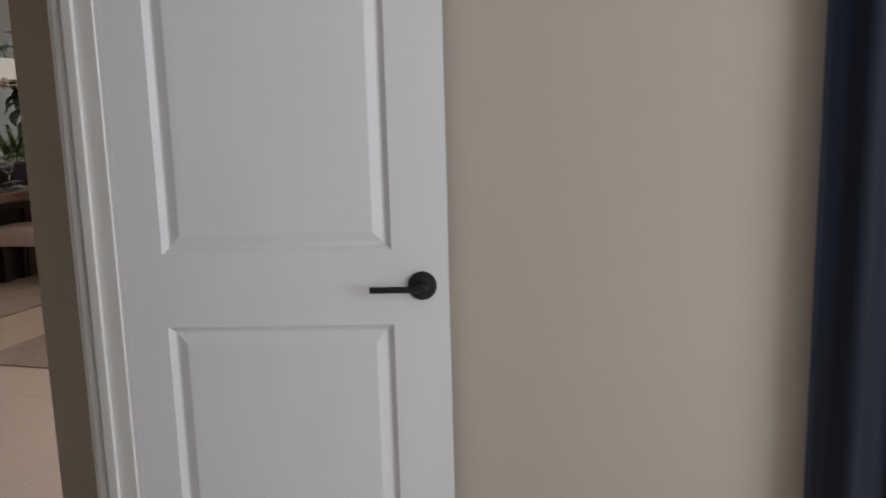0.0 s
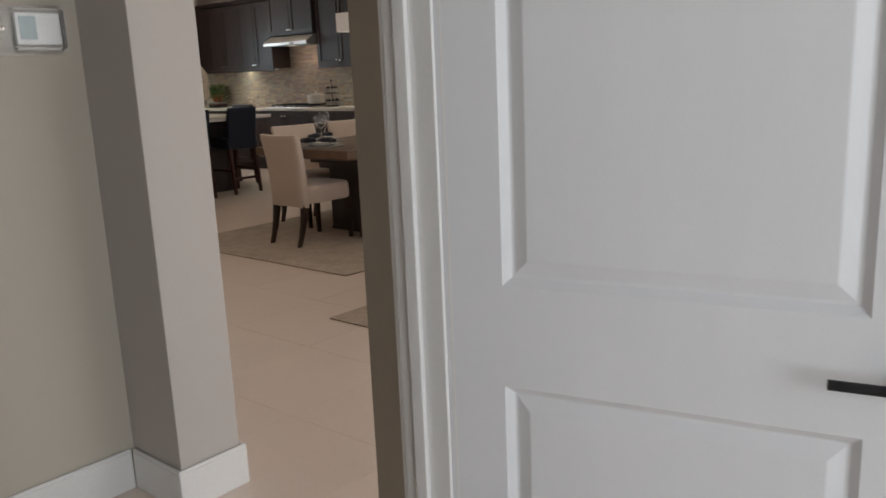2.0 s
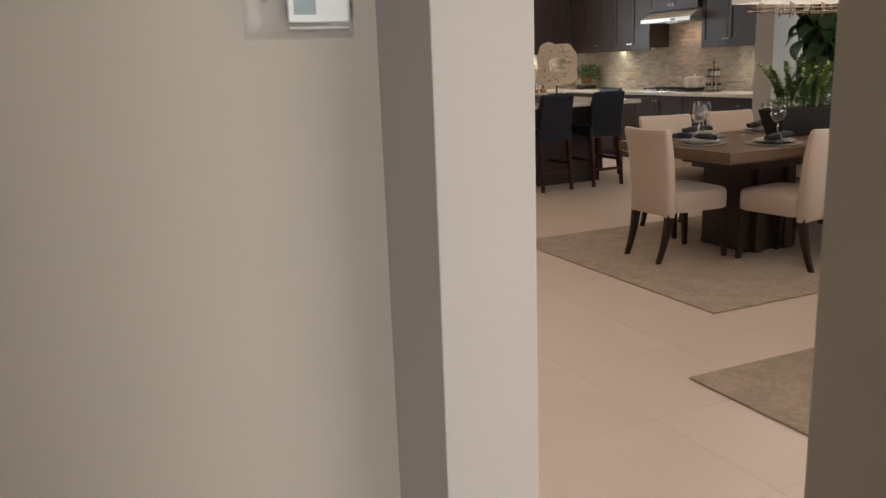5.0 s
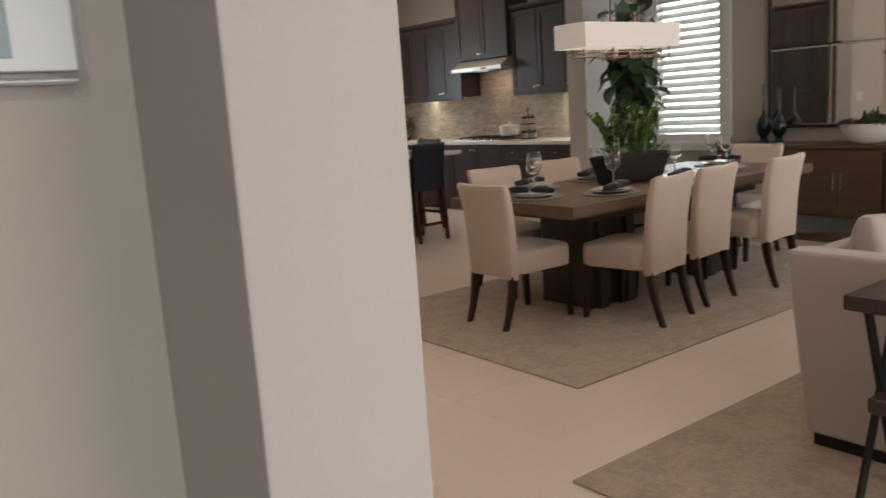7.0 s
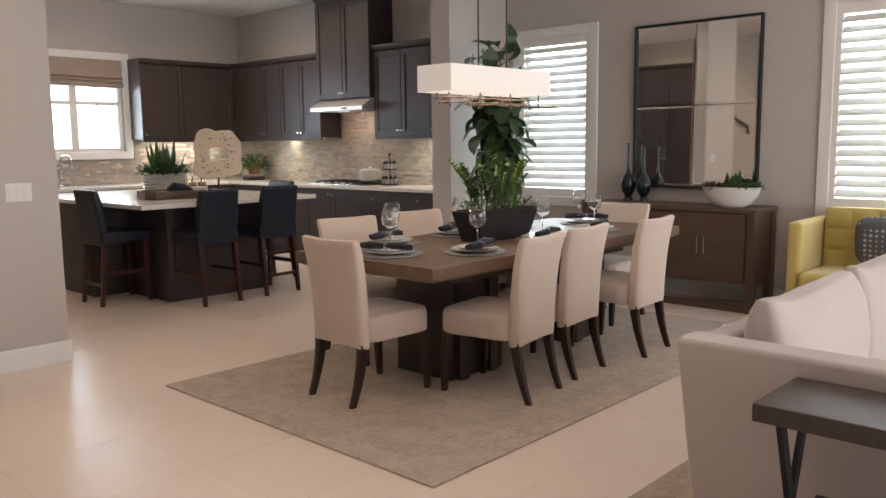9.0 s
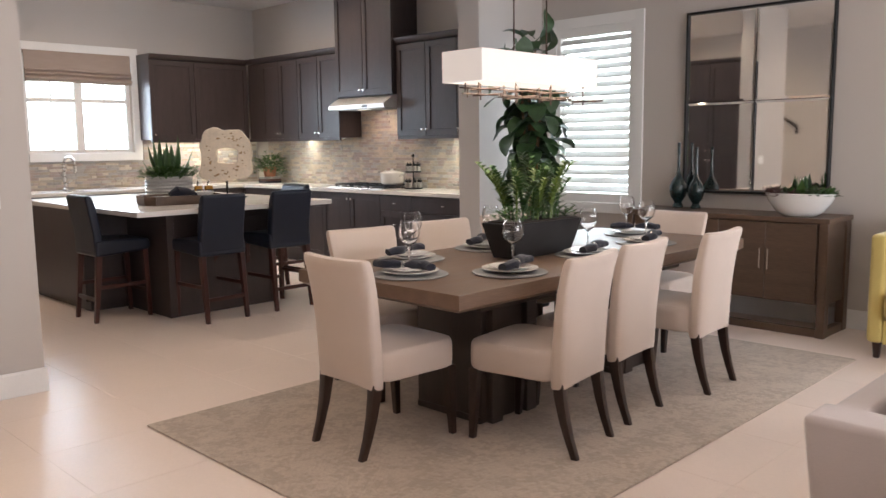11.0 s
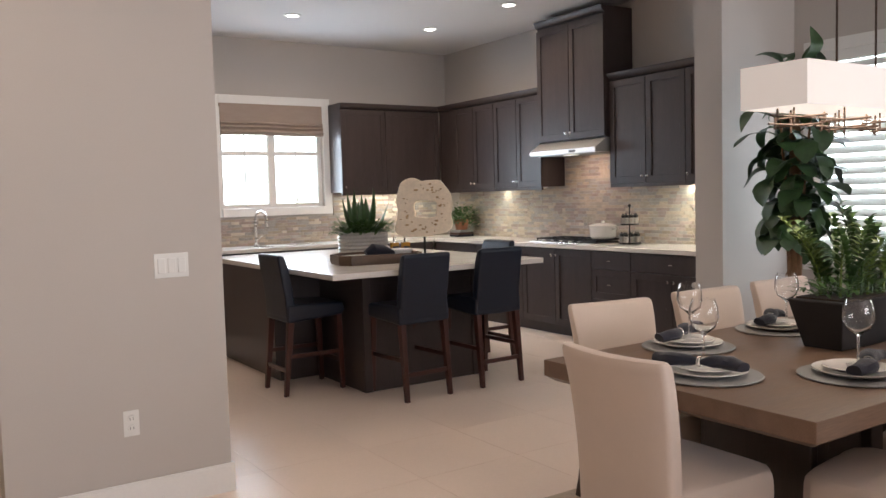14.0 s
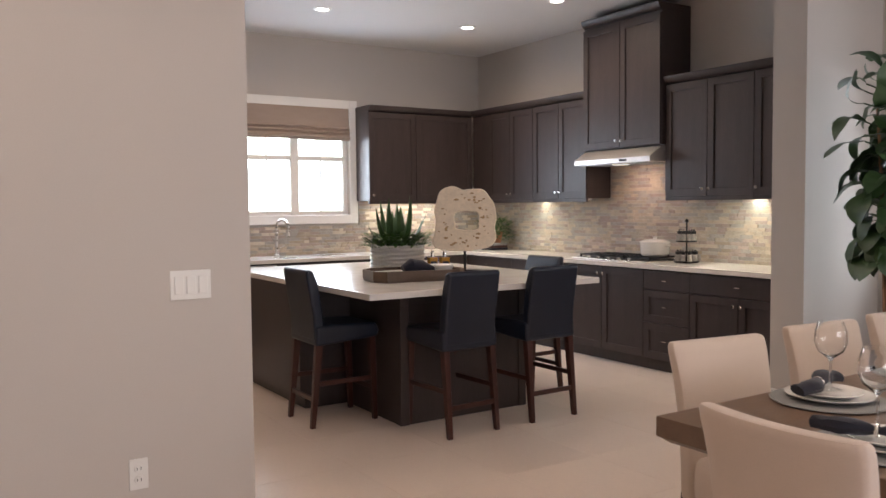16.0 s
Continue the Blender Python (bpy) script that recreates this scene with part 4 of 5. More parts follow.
tb = thing("dining_table", "long weathered oak dining table on two block pedestals", "dining table")
TX0, TX1, TY0, TY1 = 0.645, 3.31, 0.602, 1.735
part("tabletop", box(BM(), TX0, TX1, TY0, TY1, 0.708, 0.772, 0.004, 2), TABLE, tb)
part("under_rim", frustum(BM(), (TX0 + 0.03, TX1 - 0.03, TY0 + 0.03, TY1 - 0.03), (TX0 + 0.006, TX1 - 0.006, TY0 + 0.006, TY1 - 0.006), 0.69, 0.708), TABLE, tb)
for xa in (1.15, 2.36):
    part("pedestal", box(BM(), xa, xa + 0.42, 0.935, 1.385, 0.03, 0.61, 0.004, 1), PEDESTAL, tb)
    for y0, y1 in ((0.892, 0.9345), (1.3855, 1.428)):
        part("pedestal_slab", box(BM(), xa + 0.035, xa + 0.115, y0, y1, RZ, 0.6095, 0.003, 1), PEDESTAL, tb)
        part("pedestal_slab", box(BM(), xa + 0.305, xa + 0.385, y0, y1, RZ, 0.6095, 0.003, 1), PEDESTAL, tb)
    part("pedestal_foot", box(BM(), xa - 0.012, xa + 0.432, 0.9352, 1.3848, RZ, 0.045, 0.003, 1), PEDESTAL, tb)
    part("pedestal_head", box(BM(), xa - 0.12, xa + 0.54, 0.83, 1.49, 0.6105, 0.69, 0.003, 1), PEDESTAL, tb)


def place_setting():
    objs = []
    z = 0.7725
    ch = single("charger_plate", lathe(BM(), [(0.0, 0), (0.175, 0), (0.185, 0.005), (0.182, 0.008), (0.0, 0.007)], 40), CHARGER, "round grey woven charger under the plates", "charger", "place settings")
    pl = single("dinner_plate", lathe(BM(), [(0.0, 0.0), (0.085, 0.0), (0.1, 0.006), (0.137, 0.017), (0.137, 0.02), (0.1, 0.01), (0.0, 0.006)], 40), CERAMIC, "white ceramic dinner plate on the charger", "plate", "place settings")
    sa = single("salad_plate", lathe(BM(), [(0.0, 0.0), (0.065, 0.0), (0.078, 0.006), (0.105, 0.015), (0.105, 0.018), (0.078, 0.009), (0.0, 0.006)], 40), CERAMIC, "small white ceramic plate on the dinner plate", "plate", "place settings")
    na = thing("napkin", "navy cloth napkin pulled through a ring", "napkin", "place settings")
    for s in (-1, 1):
        bm = BM()
        pts, rad = [], []
        for k in range(9):
            u = k / 8
            pts.append((s * (0.005 + 0.15 * u), 0.02 * math.sin(3 * u) * s, 0.018 + 0.006 * math.sin(4 * u)))
            rad.append(0.013 + 0.022 * math.sin(min(1, u * 1.25) * 2.4))
        tube(bm, pts, rad, 10)
        for v in bm.verts:
            v.co.z = max(0.001, 0.018 + (v.co.z - 0.018) * 0.72 + 0.006 * noise.noise(v.co * 28))
            v.co.y += 0.008 * noise.noise(v.co * 22 + Vector((3, 1, 2)))
        child("fold", bm, NAPKIN, na)
    child("ring", tube(BM(), [(0.0, 0.018 * math.cos(a), 0.019 + 0.018 * math.sin(a)) for a in [2 * math.pi * k / 14 for k in range(15)]], 0.003, 6), NICKEL, na, "silver napkin ring")
    gl = thing("wine_glass", "clear stemmed wine glass standing on the plates", "wine glass", "place settings")
    bm = BM()
    lathe(bm, [(0.034, 0.0), (0.034, 0.0015), (0.006, 0.006), (0.0035, 0.03), (0.0035, 0.09), (0.01, 0.1), (0.034, 0.12), (0.045, 0.15), (0.043, 0.185), (0.034, 0.215),
               (0.0328, 0.215), (0.0418, 0.185), (0.0438, 0.15), (0.033, 0.1215), (0.006, 0.104), (0.0, 0.1035)], 24, caps=False)
    bmesh.ops.transform(bm, matrix=Matrix.Diagonal((1.15, 1.15, 1.06, 1)), verts=bm.verts)
    child("bowl_and_stem", bm, GLASS, gl)
    return [(ch, z), (pl, z + 0.0085), (sa, z + 0.0205), (na, z + 0.036)], gl, z


stack, wine, zt = place_setting()
SETTINGS = [(0.885, 1.155, -90, 0.925, 1.2), (1.25, 0.835, 0, 1.29, 0.85), (2.0, 0.90, 0, 2.04, 0.93), (2.68, 0.94, 0, 2.72, 0.965),
            (1.25, 1.54, 180, 1.285, 1.56), (1.86, 1.54, 180, 1.885, 1.515), (2.46, 1.54, 180, 2.47, 1.51), (3.05, 1.27, 90, 3.03, 1.3)]
for i, (x, y, r, gxw, gyw) in enumerate(SETTINGS):
    for ob, z in stack:
        back = 0.042 if ob.name.startswith("napkin") else 0.0
        away = radians(r)
        m = pose(x + back * math.sin(away), y - back * math.cos(away), z, 0, 0, r + (12 if ob.name.startswith("napkin") else 0) + 7 * math.sin(3 * i))
        if i == 0:
            ob.matrix_world = m
        else:
            copy_thing(ob, m)
    if i == 0:
        wine.matrix_world = pose(gxw, gyw, zt + 0.0305)
    else:
        copy_thing(wine, pose(gxw, gyw, zt + 0.0305))


def blade(bm, base, tip, width, up, bend=0.0, seg=4, fold=0.15, p=0.85, q=1.0):
    """A leaf: a strip from base to tip, widest near the middle, folded along its midrib."""
    base, tip = Vector(base), Vector(tip)
    d = tip - base
    side = d.cross(Vector(up)).normalized() if d.cross(Vector(up)).length > 1e-6 else Vector((1, 0, 0))
    nrm = side.cross(d).normalized()
    prev = None
    for k in range(seg + 1):
        u = k / seg
        w = width * (max(0.0, math.sin(math.pi * (0.06 + 0.94 * u) ** p)) ** q if k < seg else 0.04) * 0.5
        c = base + d * u + nrm * (bend * (math.sin(math.pi * u) - 0.6 * u))
        row = [bm.verts.new(c - side * w + nrm * w * fold), bm.verts.new(c), bm.verts.new(c + side * w + nrm * w * fold)]
        if prev:
            bm.faces.new((prev[0], prev[1], row[1], row[0]))
            bm.faces.new((prev[1], prev[2], row[2], row[1]))
        prev = row


def rnd(a, b):
    return random.uniform(a, b)


# planter on the table
pl = thing("table_planter", "black tapered planter with leafy green houseplants on the table", "planter")
frx = 1.85
bm = BM()
frustum(bm, (frx - 0.25, frx + 0.25, 1.09, 1.25), (frx - 0.31, frx + 0.31, 1.05, 1.285), 0.7725, 0.968, 0.004, 1)
part("pot", bm, POT, pl)
part("soil", box(BM(), frx - 0.27, frx + 0.285, 1.065, 1.27, 0.9685, 0.975), SOIL, pl)
for k in range(28):
    x, y = frx + rnd(-0.19, 0.19), 1.168 + rnd(-0.07, 0.07)
    out = Vector(((x - frx) * 0.5 + rnd(-0.05, 0.05), (y - 1.168) * 1.2 + rnd(-0.06, 0.06), 0))
    h = rnd(0.2, 0.37) * (1.1 - abs(x - frx) * 1.4)
    p0 = Vector((x, y, 0.972))
    stem = [p0 + out * u * u + Vector((0, 0, h * (u - 0.12 * u * u) / 0.88)) for u in [q / 8 for q in range(9)]]
    bm = BM()
    tube(bm, stem, [0.006 - 0.0005 * q for q in range(9)], 6)
    turn = rnd(0, 3.14)
    side = Vector((math.cos(turn), math.sin(turn), 0))
    n = int(6 + h * 22)
    for q in range(n):
        u = 0.18 + 0.82 * (q + 1) / n
        i = min(7, int(u * 8))
        c = stem[i].lerp(stem[i + 1], u * 8 - i)
        for sg in (-1, 1):
            dv = (side * sg + Vector((rnd(-0.25, 0.25), rnd(-0.25, 0.25), rnd(0.45, 0.9)))).normalized() * rnd(0.05, 0.07) * (1.1 - 0.35 * u)
            blade(bm, c, c + dv, rnd(0.026, 0.036), (0, 0, 1), 0.006, 4, 0.25, 0.9)
    part("frond", bm, (LEAF, ZZ, LEAF, DARKLEAF)[k % 4], pl, "upright stem of paired glossy leaflets")
bm = BM()
for k in range(330):
    x, y = frx + rnd(-0.29, 0.29), 1.168 + rnd(-0.11, 0.11)
    c = Vector((x, y, 0.975 + rnd(0, 0.06)))
    a = rnd(0, 6.28)
    dv = Vector((math.cos(a), math.sin(a), rnd(-0.2, 0.7))) * rnd(0.03, 0.06)
    blade(bm, c, c + dv, rnd(0.015, 0.028), (0, 0, 1), 0.004, 2)
tagged(part("ground_cover", bm, LEAF, pl, "low leafy ground cover"), kind="stuff")

# chandelier: lit drum box on two cords with bronze rods
pn = thing("pendant_lamp", "long rectangular white fabric pendant lamp with bronze branches, lit", "pendant lamp")
SX0, SX1, SY0, SY1, SZ0, SZ1 = 1.26, 2.245, 1.02, 1.292, 1.705, 1.861
bm = BM()
t = 0.004
box(bm, SX0, SX1, SY0, SY0 + t, SZ0, SZ1), box(bm, SX0, SX1, SY1 - t, SY1, SZ0, SZ1)
box(bm, SX0, SX0 + t, SY0 + t, SY1 - t, SZ0, SZ1), box(bm, SX1 - t, SX1, SY0 + t, SY1 - t, SZ0, SZ1)
part("shade", bm, LAMPSHADE, pn, "glowing white linen shade")
part("diffuser", box(BM(), SX0 + 0.006, SX1 - 0.006, SY0 + 0.006, SY1 - 0.006, SZ0 + 0.006, SZ0 + 0.01), glow("lit_diffuser", (1.0, 0.9, 0.75), 0.9), pn)
for x in (1.66, 1.94):
    part("cord", tube(BM(), [(x, 1.15, SZ1 - 0.1), (x, 1.15, ZC - 0.02)], 0.0045, 8), BRONZE, pn)
part("canopy", box(BM(), 1.6, 2.0, 1.1, 1.2, ZC - 0.025, ZC - 0.001, 0.003, 1), BRONZE, pn)
for k in range(9):
    x = SX0 + 0.12 + k * 0.1
    y = 1.15 + 0.09 * math.sin(k * 2.1)
    z = SZ0 - 0.03 - 0.022 * (k % 3)
    bm = BM()
    tube(bm, [(x - 0.14, y, z), (x + 0.14, y, z)], 0.0045, 6)
    tube(bm, [(x, y, z - 0.03), (x, y, SZ0 + 0.004)], 0.0045, 6)
    tube(bm, [(x + 0.05, y - 0.1, z), (x + 0.05, y + 0.1, z)], 0.0045, 6)
    tube(bm, [(x - 0.1, y, z - 0.02), (x - 0.1, y, z + 0.025)], 0.0045, 6)
    part("branch", bm, BRONZE, pn, "bronze rod branch under the shade")
area("pendant_light", (1.8, 1.15, SZ0 - 0.005), (1.8, 1.15, 0), 0.9, 0.22, 10, (1, 0.8, 0.58))

# sideboard
sb = thing("sideboard", "walnut sideboard with two doors and open slab legs", "sideboard")
BX0, BX1, BY0, BY1 = 4.10, 4.565, 0.36, 1.97
part("top", box(BM(), BX0 - 0.008, BX1, BY0 - 0.01, BY1 + 0.01, 0.815, 0.85, 0.003, 1), WALNUT, sb)
part("body", box(BM(), BX0 + 0.025, BX1 - 0.01, BY0 + 0.07, BY1 - 0.07, 0.235, 0.815), WALNUT, sb)
for yy in (BY0, BY1 - 0.06):
    for xx in (BX0, BX1 - 0.09):
        part("leg", box(BM(), xx, xx + 0.085, yy, yy + 0.06, 0.0, 0.815, 0.003, 1), WALNUT, sb)
    part("side_panel", box(BM(), BX0 + 0.086, BX1 - 0.091, yy + 0.015, yy + 0.045, 0.235, 0.814), WALNUT, sb)
    part("foot_rail", box(BM(), BX0 + 0.086, BX1 - 0.091, yy + 0.005, yy + 0.055, 0.0, 0.06, 0.002, 1), WALNUT, sb)
part("stretcher", box(BM(), BX0 + 0.02, BX0 + 0.07, BY0 + 0.061, BY1 - 0.061, 0.0, 0.055, 0.002, 1), WALNUT, sb)
ym = (BY0 + BY1) / 2
w3 = (BY1 - BY0 - 0.15) / 4
for k in range(4):
    ya = BY0 + 0.075 + k * w3
    d = part("door", box(BM(), BX0 + 0.005, BX0 + 0.024, ya + 0.002, ya + w3 - 0.002, 0.245, 0.805, 0.002, 1), WALNUT, sb)
    yh = ya + (w3 - 0.03 if k % 2 == 0 else 0.03)
    part("handle", tube(BM(), [(BX0 + 0.005, yh, 0.46), (BX0 - 0.02, yh, 0.465), (BX0 - 0.02, yh, 0.615), (BX0 + 0.005, yh, 0.62)], 0.005, 8), NICKEL, d, "slim nickel bar pull")

# mirror of four panes
mr = thing("wall_mirror", "black framed mirror of four panes above the sideboard", "mirror")
MY0, MY1, MZ0, MZ1 = 0.535, 1.715, 0.975, 2.44
f = 0.018
for b in ((MY0, MY0 + f, MZ0, MZ1), (MY1 - f, MY1, MZ0, MZ1), (MY0 + f, MY1 - f, MZ0, MZ0 + f), (MY0 + f, MY1 - f, MZ1 - f, MZ1)):
    part("frame", box(BM(), XE - 0.045, XE - 0.002, *b, 0.002, 1), BLACK, mr)
part("backing", box(BM(), XE - 0.02, XE - 0.002, MY0 + f, MY1 - f, MZ0 + f, MZ1 - f), BLACK, mr)
ymid, zmid = (MY0 + MY1) / 2, (MZ0 + MZ1) / 2
for a0, a1 in ((MY0 + f, ymid - 0.002), (ymid + 0.002, MY1 - f)):
    for c0, c1 in ((MZ0 + f, zmid - 0.002), (zmid + 0.002, MZ1 - f)):
        bm = BM()
        o = 0.018
        lo = [bm.verts.new((XE - 0.027, y, z)) for y, z in ((a0, c0), (a1, c0), (a1, c1), (a0, c1))]
        hi = [bm.verts.new((XE - 0.0295, y, z)) for y, z in ((a0 + o, c0 + o), (a1 - o, c0 + o), (a1 - o, c1 - o), (a0 + o, c1 - o))]
        bk = [bm.verts.new((XE - 0.0205, y, z)) for y, z in ((a0, c0), (a1, c0), (a1, c1), (a0, c1))]
        for k in range(4):
            q = (k + 1) % 4
            bm.faces.new((lo[k], lo[q], hi[q], hi[k]))
            bm.faces.new((bk[k], bk[q], lo[q], lo[k]))
        bm.faces.new(hi), bm.faces.new(bk[::-1])
        pane = part("mirror_pane", bm, MIRROR, mr)
        pane.data.set_sharp_from_angle(angle=radians(2))

for x, y, s in ((4.46, 1.70, 1.0), (4.44, 1.53, 0.93)):
    v = single("vase", lathe(BM(), [(0.0, 0), (0.042, 0), (0.044, 0.012), (0.03, 0.04), (0.034, 0.05), (0.06, 0.09), (0.073, 0.14), (0.07, 0.18), (0.05, 0.225), (0.026, 0.26), (0.015, 0.3), (0.011, 0.4), (0.012, 0.52), (0.016, 0.535), (0.011, 0.535), (0.007, 0.5)], 28),
               TEAL, "dark teal glass bottle vase on the sideboard", "vase", "teal vases", m=pose(x, y, 0.8505) @ Matrix.Diagonal((s, s, s, 1)))

bw = thing("succulent_bowl", "white oval bowl planted with mixed succulents", "planter")
cx, cy = 4.25, 0.62
bm = BM()
lathe(bm, [(0.0, 0.0), (0.1, 0.0), (0.15, 0.03), (0.2, 0.1), (0.225, 0.165), (0.215, 0.168), (0.19, 0.12), (0.0, 0.11)], 36)
bmesh.ops.transform(bm, matrix=pose(cx, cy, 0.8505) @ Matrix.Diagonal((0.75, 1.1, 1, 1)), verts=bm.verts)
part("bowl", bm, CERAMIC, bw)
for k in range(30):
    a, r = rnd(0, 6.28), 0.19 * math.sqrt(rnd(0, 1))
    c = Vector((cx + 0.75 * r * math.cos(a), cy + 1.15 * r * math.sin(a), 0.985))
    bm = BM()
    R = rnd(0.06, 0.1)
    for j in range(16):
        b = 2.4 * j
        el = 0.1 + 1.15 * j / 16
        blade(bm, c, c + Vector((math.cos(b) * math.cos(el), math.sin(b) * math.cos(el), math.sin(el))) * R, 0.03, (0, 0, 1), 0.006, 3, 0.3)
    part("succulent", bm, (PINKSUCC, SUCC, LEAF, SUCC)[k % 4], bw)
for k in range(8):
    a = 2.4 * k
    c = Vector((cx + rnd(-0.03, 0.03), cy + rnd(-0.05, 0.02), 0.98))
    bm = BM()
    blade(bm, c, c + Vector((0.08 * math.cos(a), 0.08 * math.sin(a), rnd(0.12, 0.2))), 0.075, (math.cos(a), math.sin(a), 0.2), 0.02, 5, 0.35)
    part("spear_leaf", bm, DARKLEAF if k % 2 else LEAF, bw)

# fiddle-leaf fig
fg = thing("fiddle_leaf_fig", "tall fiddle-leaf fig tree in a dark pot by the window", "potted tree")
gx, gy = 3.76, 2.69
bm = BM()
lathe(bm, [(0.0, 0.0), (0.15, 0.0), (0.2, 0.36), (0.205, 0.38), (0.185, 0.38), (0.175, 0.33), (0.0, 0.33)], 28, (gx, gy, 0.0))
part("pot", bm, POT, fg)
bm = BM()
tips = []
for k in range(3):
    a = 2.1 * k
    pts = [(gx + 0.03 * math.cos(a), gy + 0.03 * math.sin(a), 0.33)]
    for j in range(1, 8):
        u = j / 7
        pts.append((gx + (0.03 + 0.09 * u * u) * math.cos(a + 0.5 * u), gy + (0.03 + 0.09 * u * u) * math.sin(a + 0.5 * u), 0.33 + (1.9 - 0.16 * k) * u))
    tube(bm, pts, [0.02 - 0.0018 * j for j in range(8)], 8)
    tips.append(pts)
tube(bm, [(gx, gy, 0.33), (gx + 0.01, gy, 1.2), (gx, gy + 0.01, 1.95)], [0.04, 0.04, 0.036], 10)
part("trunk", bm, BARK, fg)
stalk = []
bm = BM()
for pts in tips:
    for j in range(46):
        u = 0.42 + 0.62 * j / 46
        i = min(6, int(u * 7))
        c = Vector(pts[i]).lerp(Vector(pts[min(7, i + 1)]), u * 7 - i)
        a = 2.4 * j + rnd(-0.6, 0.6)
        L = rnd(0.16, 0.28) * (0.85 if u > 0.9 else 1)
        el = rnd(-1.15, 0.25) + (1.0 if u > 0.93 else 0)
        away = Vector((math.cos(a), math.sin(a), 0))
        dv = (away * math.cos(el) + Vector((0, 0, math.sin(el)))).normalized()
        st = c + away * rnd(0.03, 0.1) + Vector((0, 0, 0.03))
        if st.x + dv.x * L > XE - 0.1:
            dv.x = -abs(dv.x)
        if st.y + dv.y * L > 3.2:
            dv.y = -abs(dv.y)
        stalk.append((c, st))
        blade(bm, st, st + dv * L, L * rnd(0.55, 0.74), (away.x * 0.9, away.y * 0.9, rnd(0.2, 0.9)), rnd(0.03, 0.075), 10, rnd(-0.12, 0.4), 1.45, 0.62)
for v in bm.verts:
    v.co += 0.012 * noise.noise_vector(v.co * 13)
part("crown", bm, DARKLEAF, fg, "large leathery dark green leaves")
bm = BM()
for c, st in stalk:
    tube(bm, [c, st], 0.005, 5)
part("leaf_stalks", bm, SUCC, fg)

# ---- things on the island ----
IZ = 0.9145
tr = thing("wooden_tray", "octagonal dark wooden serving tray on the island", "tray")
tm = pose(1.66, 4.9, IZ, 0, 0, -10)
tr.matrix_world = tm
oct_ = [(-0.33, -0.12), (-0.26, -0.2), (0.26, -0.2), (0.33, -0.12), (0.33, 0.12), (0.26, 0.2), (-0.26, 0.2), (-0.33, 0.12)]
child("base", prism(BM(), oct_, "z", 0, 0.015), WALNUT, tr)
bm = BM()
for k in range(8):
    a, b = Vector((*oct_[k], 0)), Vector((*oct_[(k + 1) % 8], 0))
    d = (b - a).normalized()
    n = Vector((d.y, -d.x, 0)) * 0.006
    q = [a - n, b - n, b + n, a + n]
    prism(bm, [(p.x, p.y) for p in q], "z", 0.0155, 0.075)
child("rim", bm, WALNUT, tr)

gp = thing("galvanized_planter", "corrugated galvanized tub planted with snake plant and greens", "planter")
bm = BM()
pr = [(0.0, 0.0), (0.19, 0.0)]
for k in range(13):
    pr.append((0.19 + 0.011 * (k % 2), 0.01 + k * 0.015))
pr += [(0.2, 0.205), (0.2, 0.212), (0.186, 0.212), (0.183, 0.18), (0.0, 0.18)]
lathe(bm, pr, 36)
GX, GY = 1.85, 5.46
bmesh.ops.transform(bm, matrix=pose(GX, GY, IZ) @ Matrix.Diagonal((1.12, 0.9, 1.02, 1)), verts=bm.verts)
part("tub", bm, GALV, gp)
bm = BM()
for k in range(13):
    a = 2.4 * k
    lean = rnd(0.05, 0.21)
    c = Vector((GX + 0.05 * math.cos(a), GY + 0.04 * math.sin(a), 1.09))
    blade(bm, c, c + Vector((lean * math.cos(a), lean * math.sin(a), rnd(0.28, 0.5) - 0.6 * lean)), rnd(0.06, 0.085), (math.cos(a), math.sin(a), 0.1), 0.02, 5, 0.4)
part("snake_plant", bm, DARKLEAF, gp)
bm = BM()
for k in range(760):
    a, r = rnd(0, 6.28), 0.27 * math.sqrt(rnd(0, 1))
    c = Vector((GX + r * math.cos(a), GY + 0.75 * r * math.sin(a), 1.135 + rnd(0, 0.09) - 0.1 * r))
    dv = Vector((math.cos(a), math.sin(a), rnd(-0.1, 0.9))) * rnd(0.03, 0.06)
    blade(bm, c, c + dv, rnd(0.02, 0.034), (0, 0, 1), 0.004, 2)
tagged(part("foliage", bm, LEAF, gp), kind="stuff")

# travertine slab with a hole
tv = thing("stone_sculpture", "pitted travertine slab with a square hole on the island", "sculpture")
TVM = pose(2.3, 5.2, 1.075, 0, 0, -40) @ Matrix.Diagonal((0.9, 0.85, 0.84, 1))
tv.matrix_world = TVM
out, inn = [], []
for k in range(56):
    a = 2 * math.pi * k / 56
    ca, sa = math.cos(a), math.sin(a)
    p = (abs(ca) ** 4.5 + abs(sa) ** 4.5) ** (-1 / 4.5)
    w = 1 + 0.05 * math.sin(3 * a + 1) + 0.03 * math.sin(7 * a) + 0.015 * math.sin(13 * a + 2)
    ox, oz = 0.26 * p * w * ca, 0.29 * p * w * sa
    ox *= 1.0 - 0.12 * (oz / 0.3)
    out.append((ox, max(-0.29, oz)))
    p2 = (abs(ca) ** 6 + abs(sa) ** 6) ** (-1 / 6)
    inn.append((0.02 + 0.105 * p2 * ca * (1 + 0.04 * math.sin(5 * a)), -0.01 + 0.085 * p2 * sa * (1 + 0.05 * math.sin(4 * a + 1))))
bm = BM()
rings = []
for poly, y in ((inn, 0.035), (inn, -0.035), (out, -0.035), (out, 0.035)):
    s = 1.0
    rings.append([bm.verts.new((u * s, y, v + 0.292)) for u, v in poly])
for i in range(4):
    a, b = rings[i], rings[(i + 1) % 4]
    for k in range(56):
        bm.faces.new((a[k], a[(k + 1) % 56], b[(k + 1) % 56], b[k]))
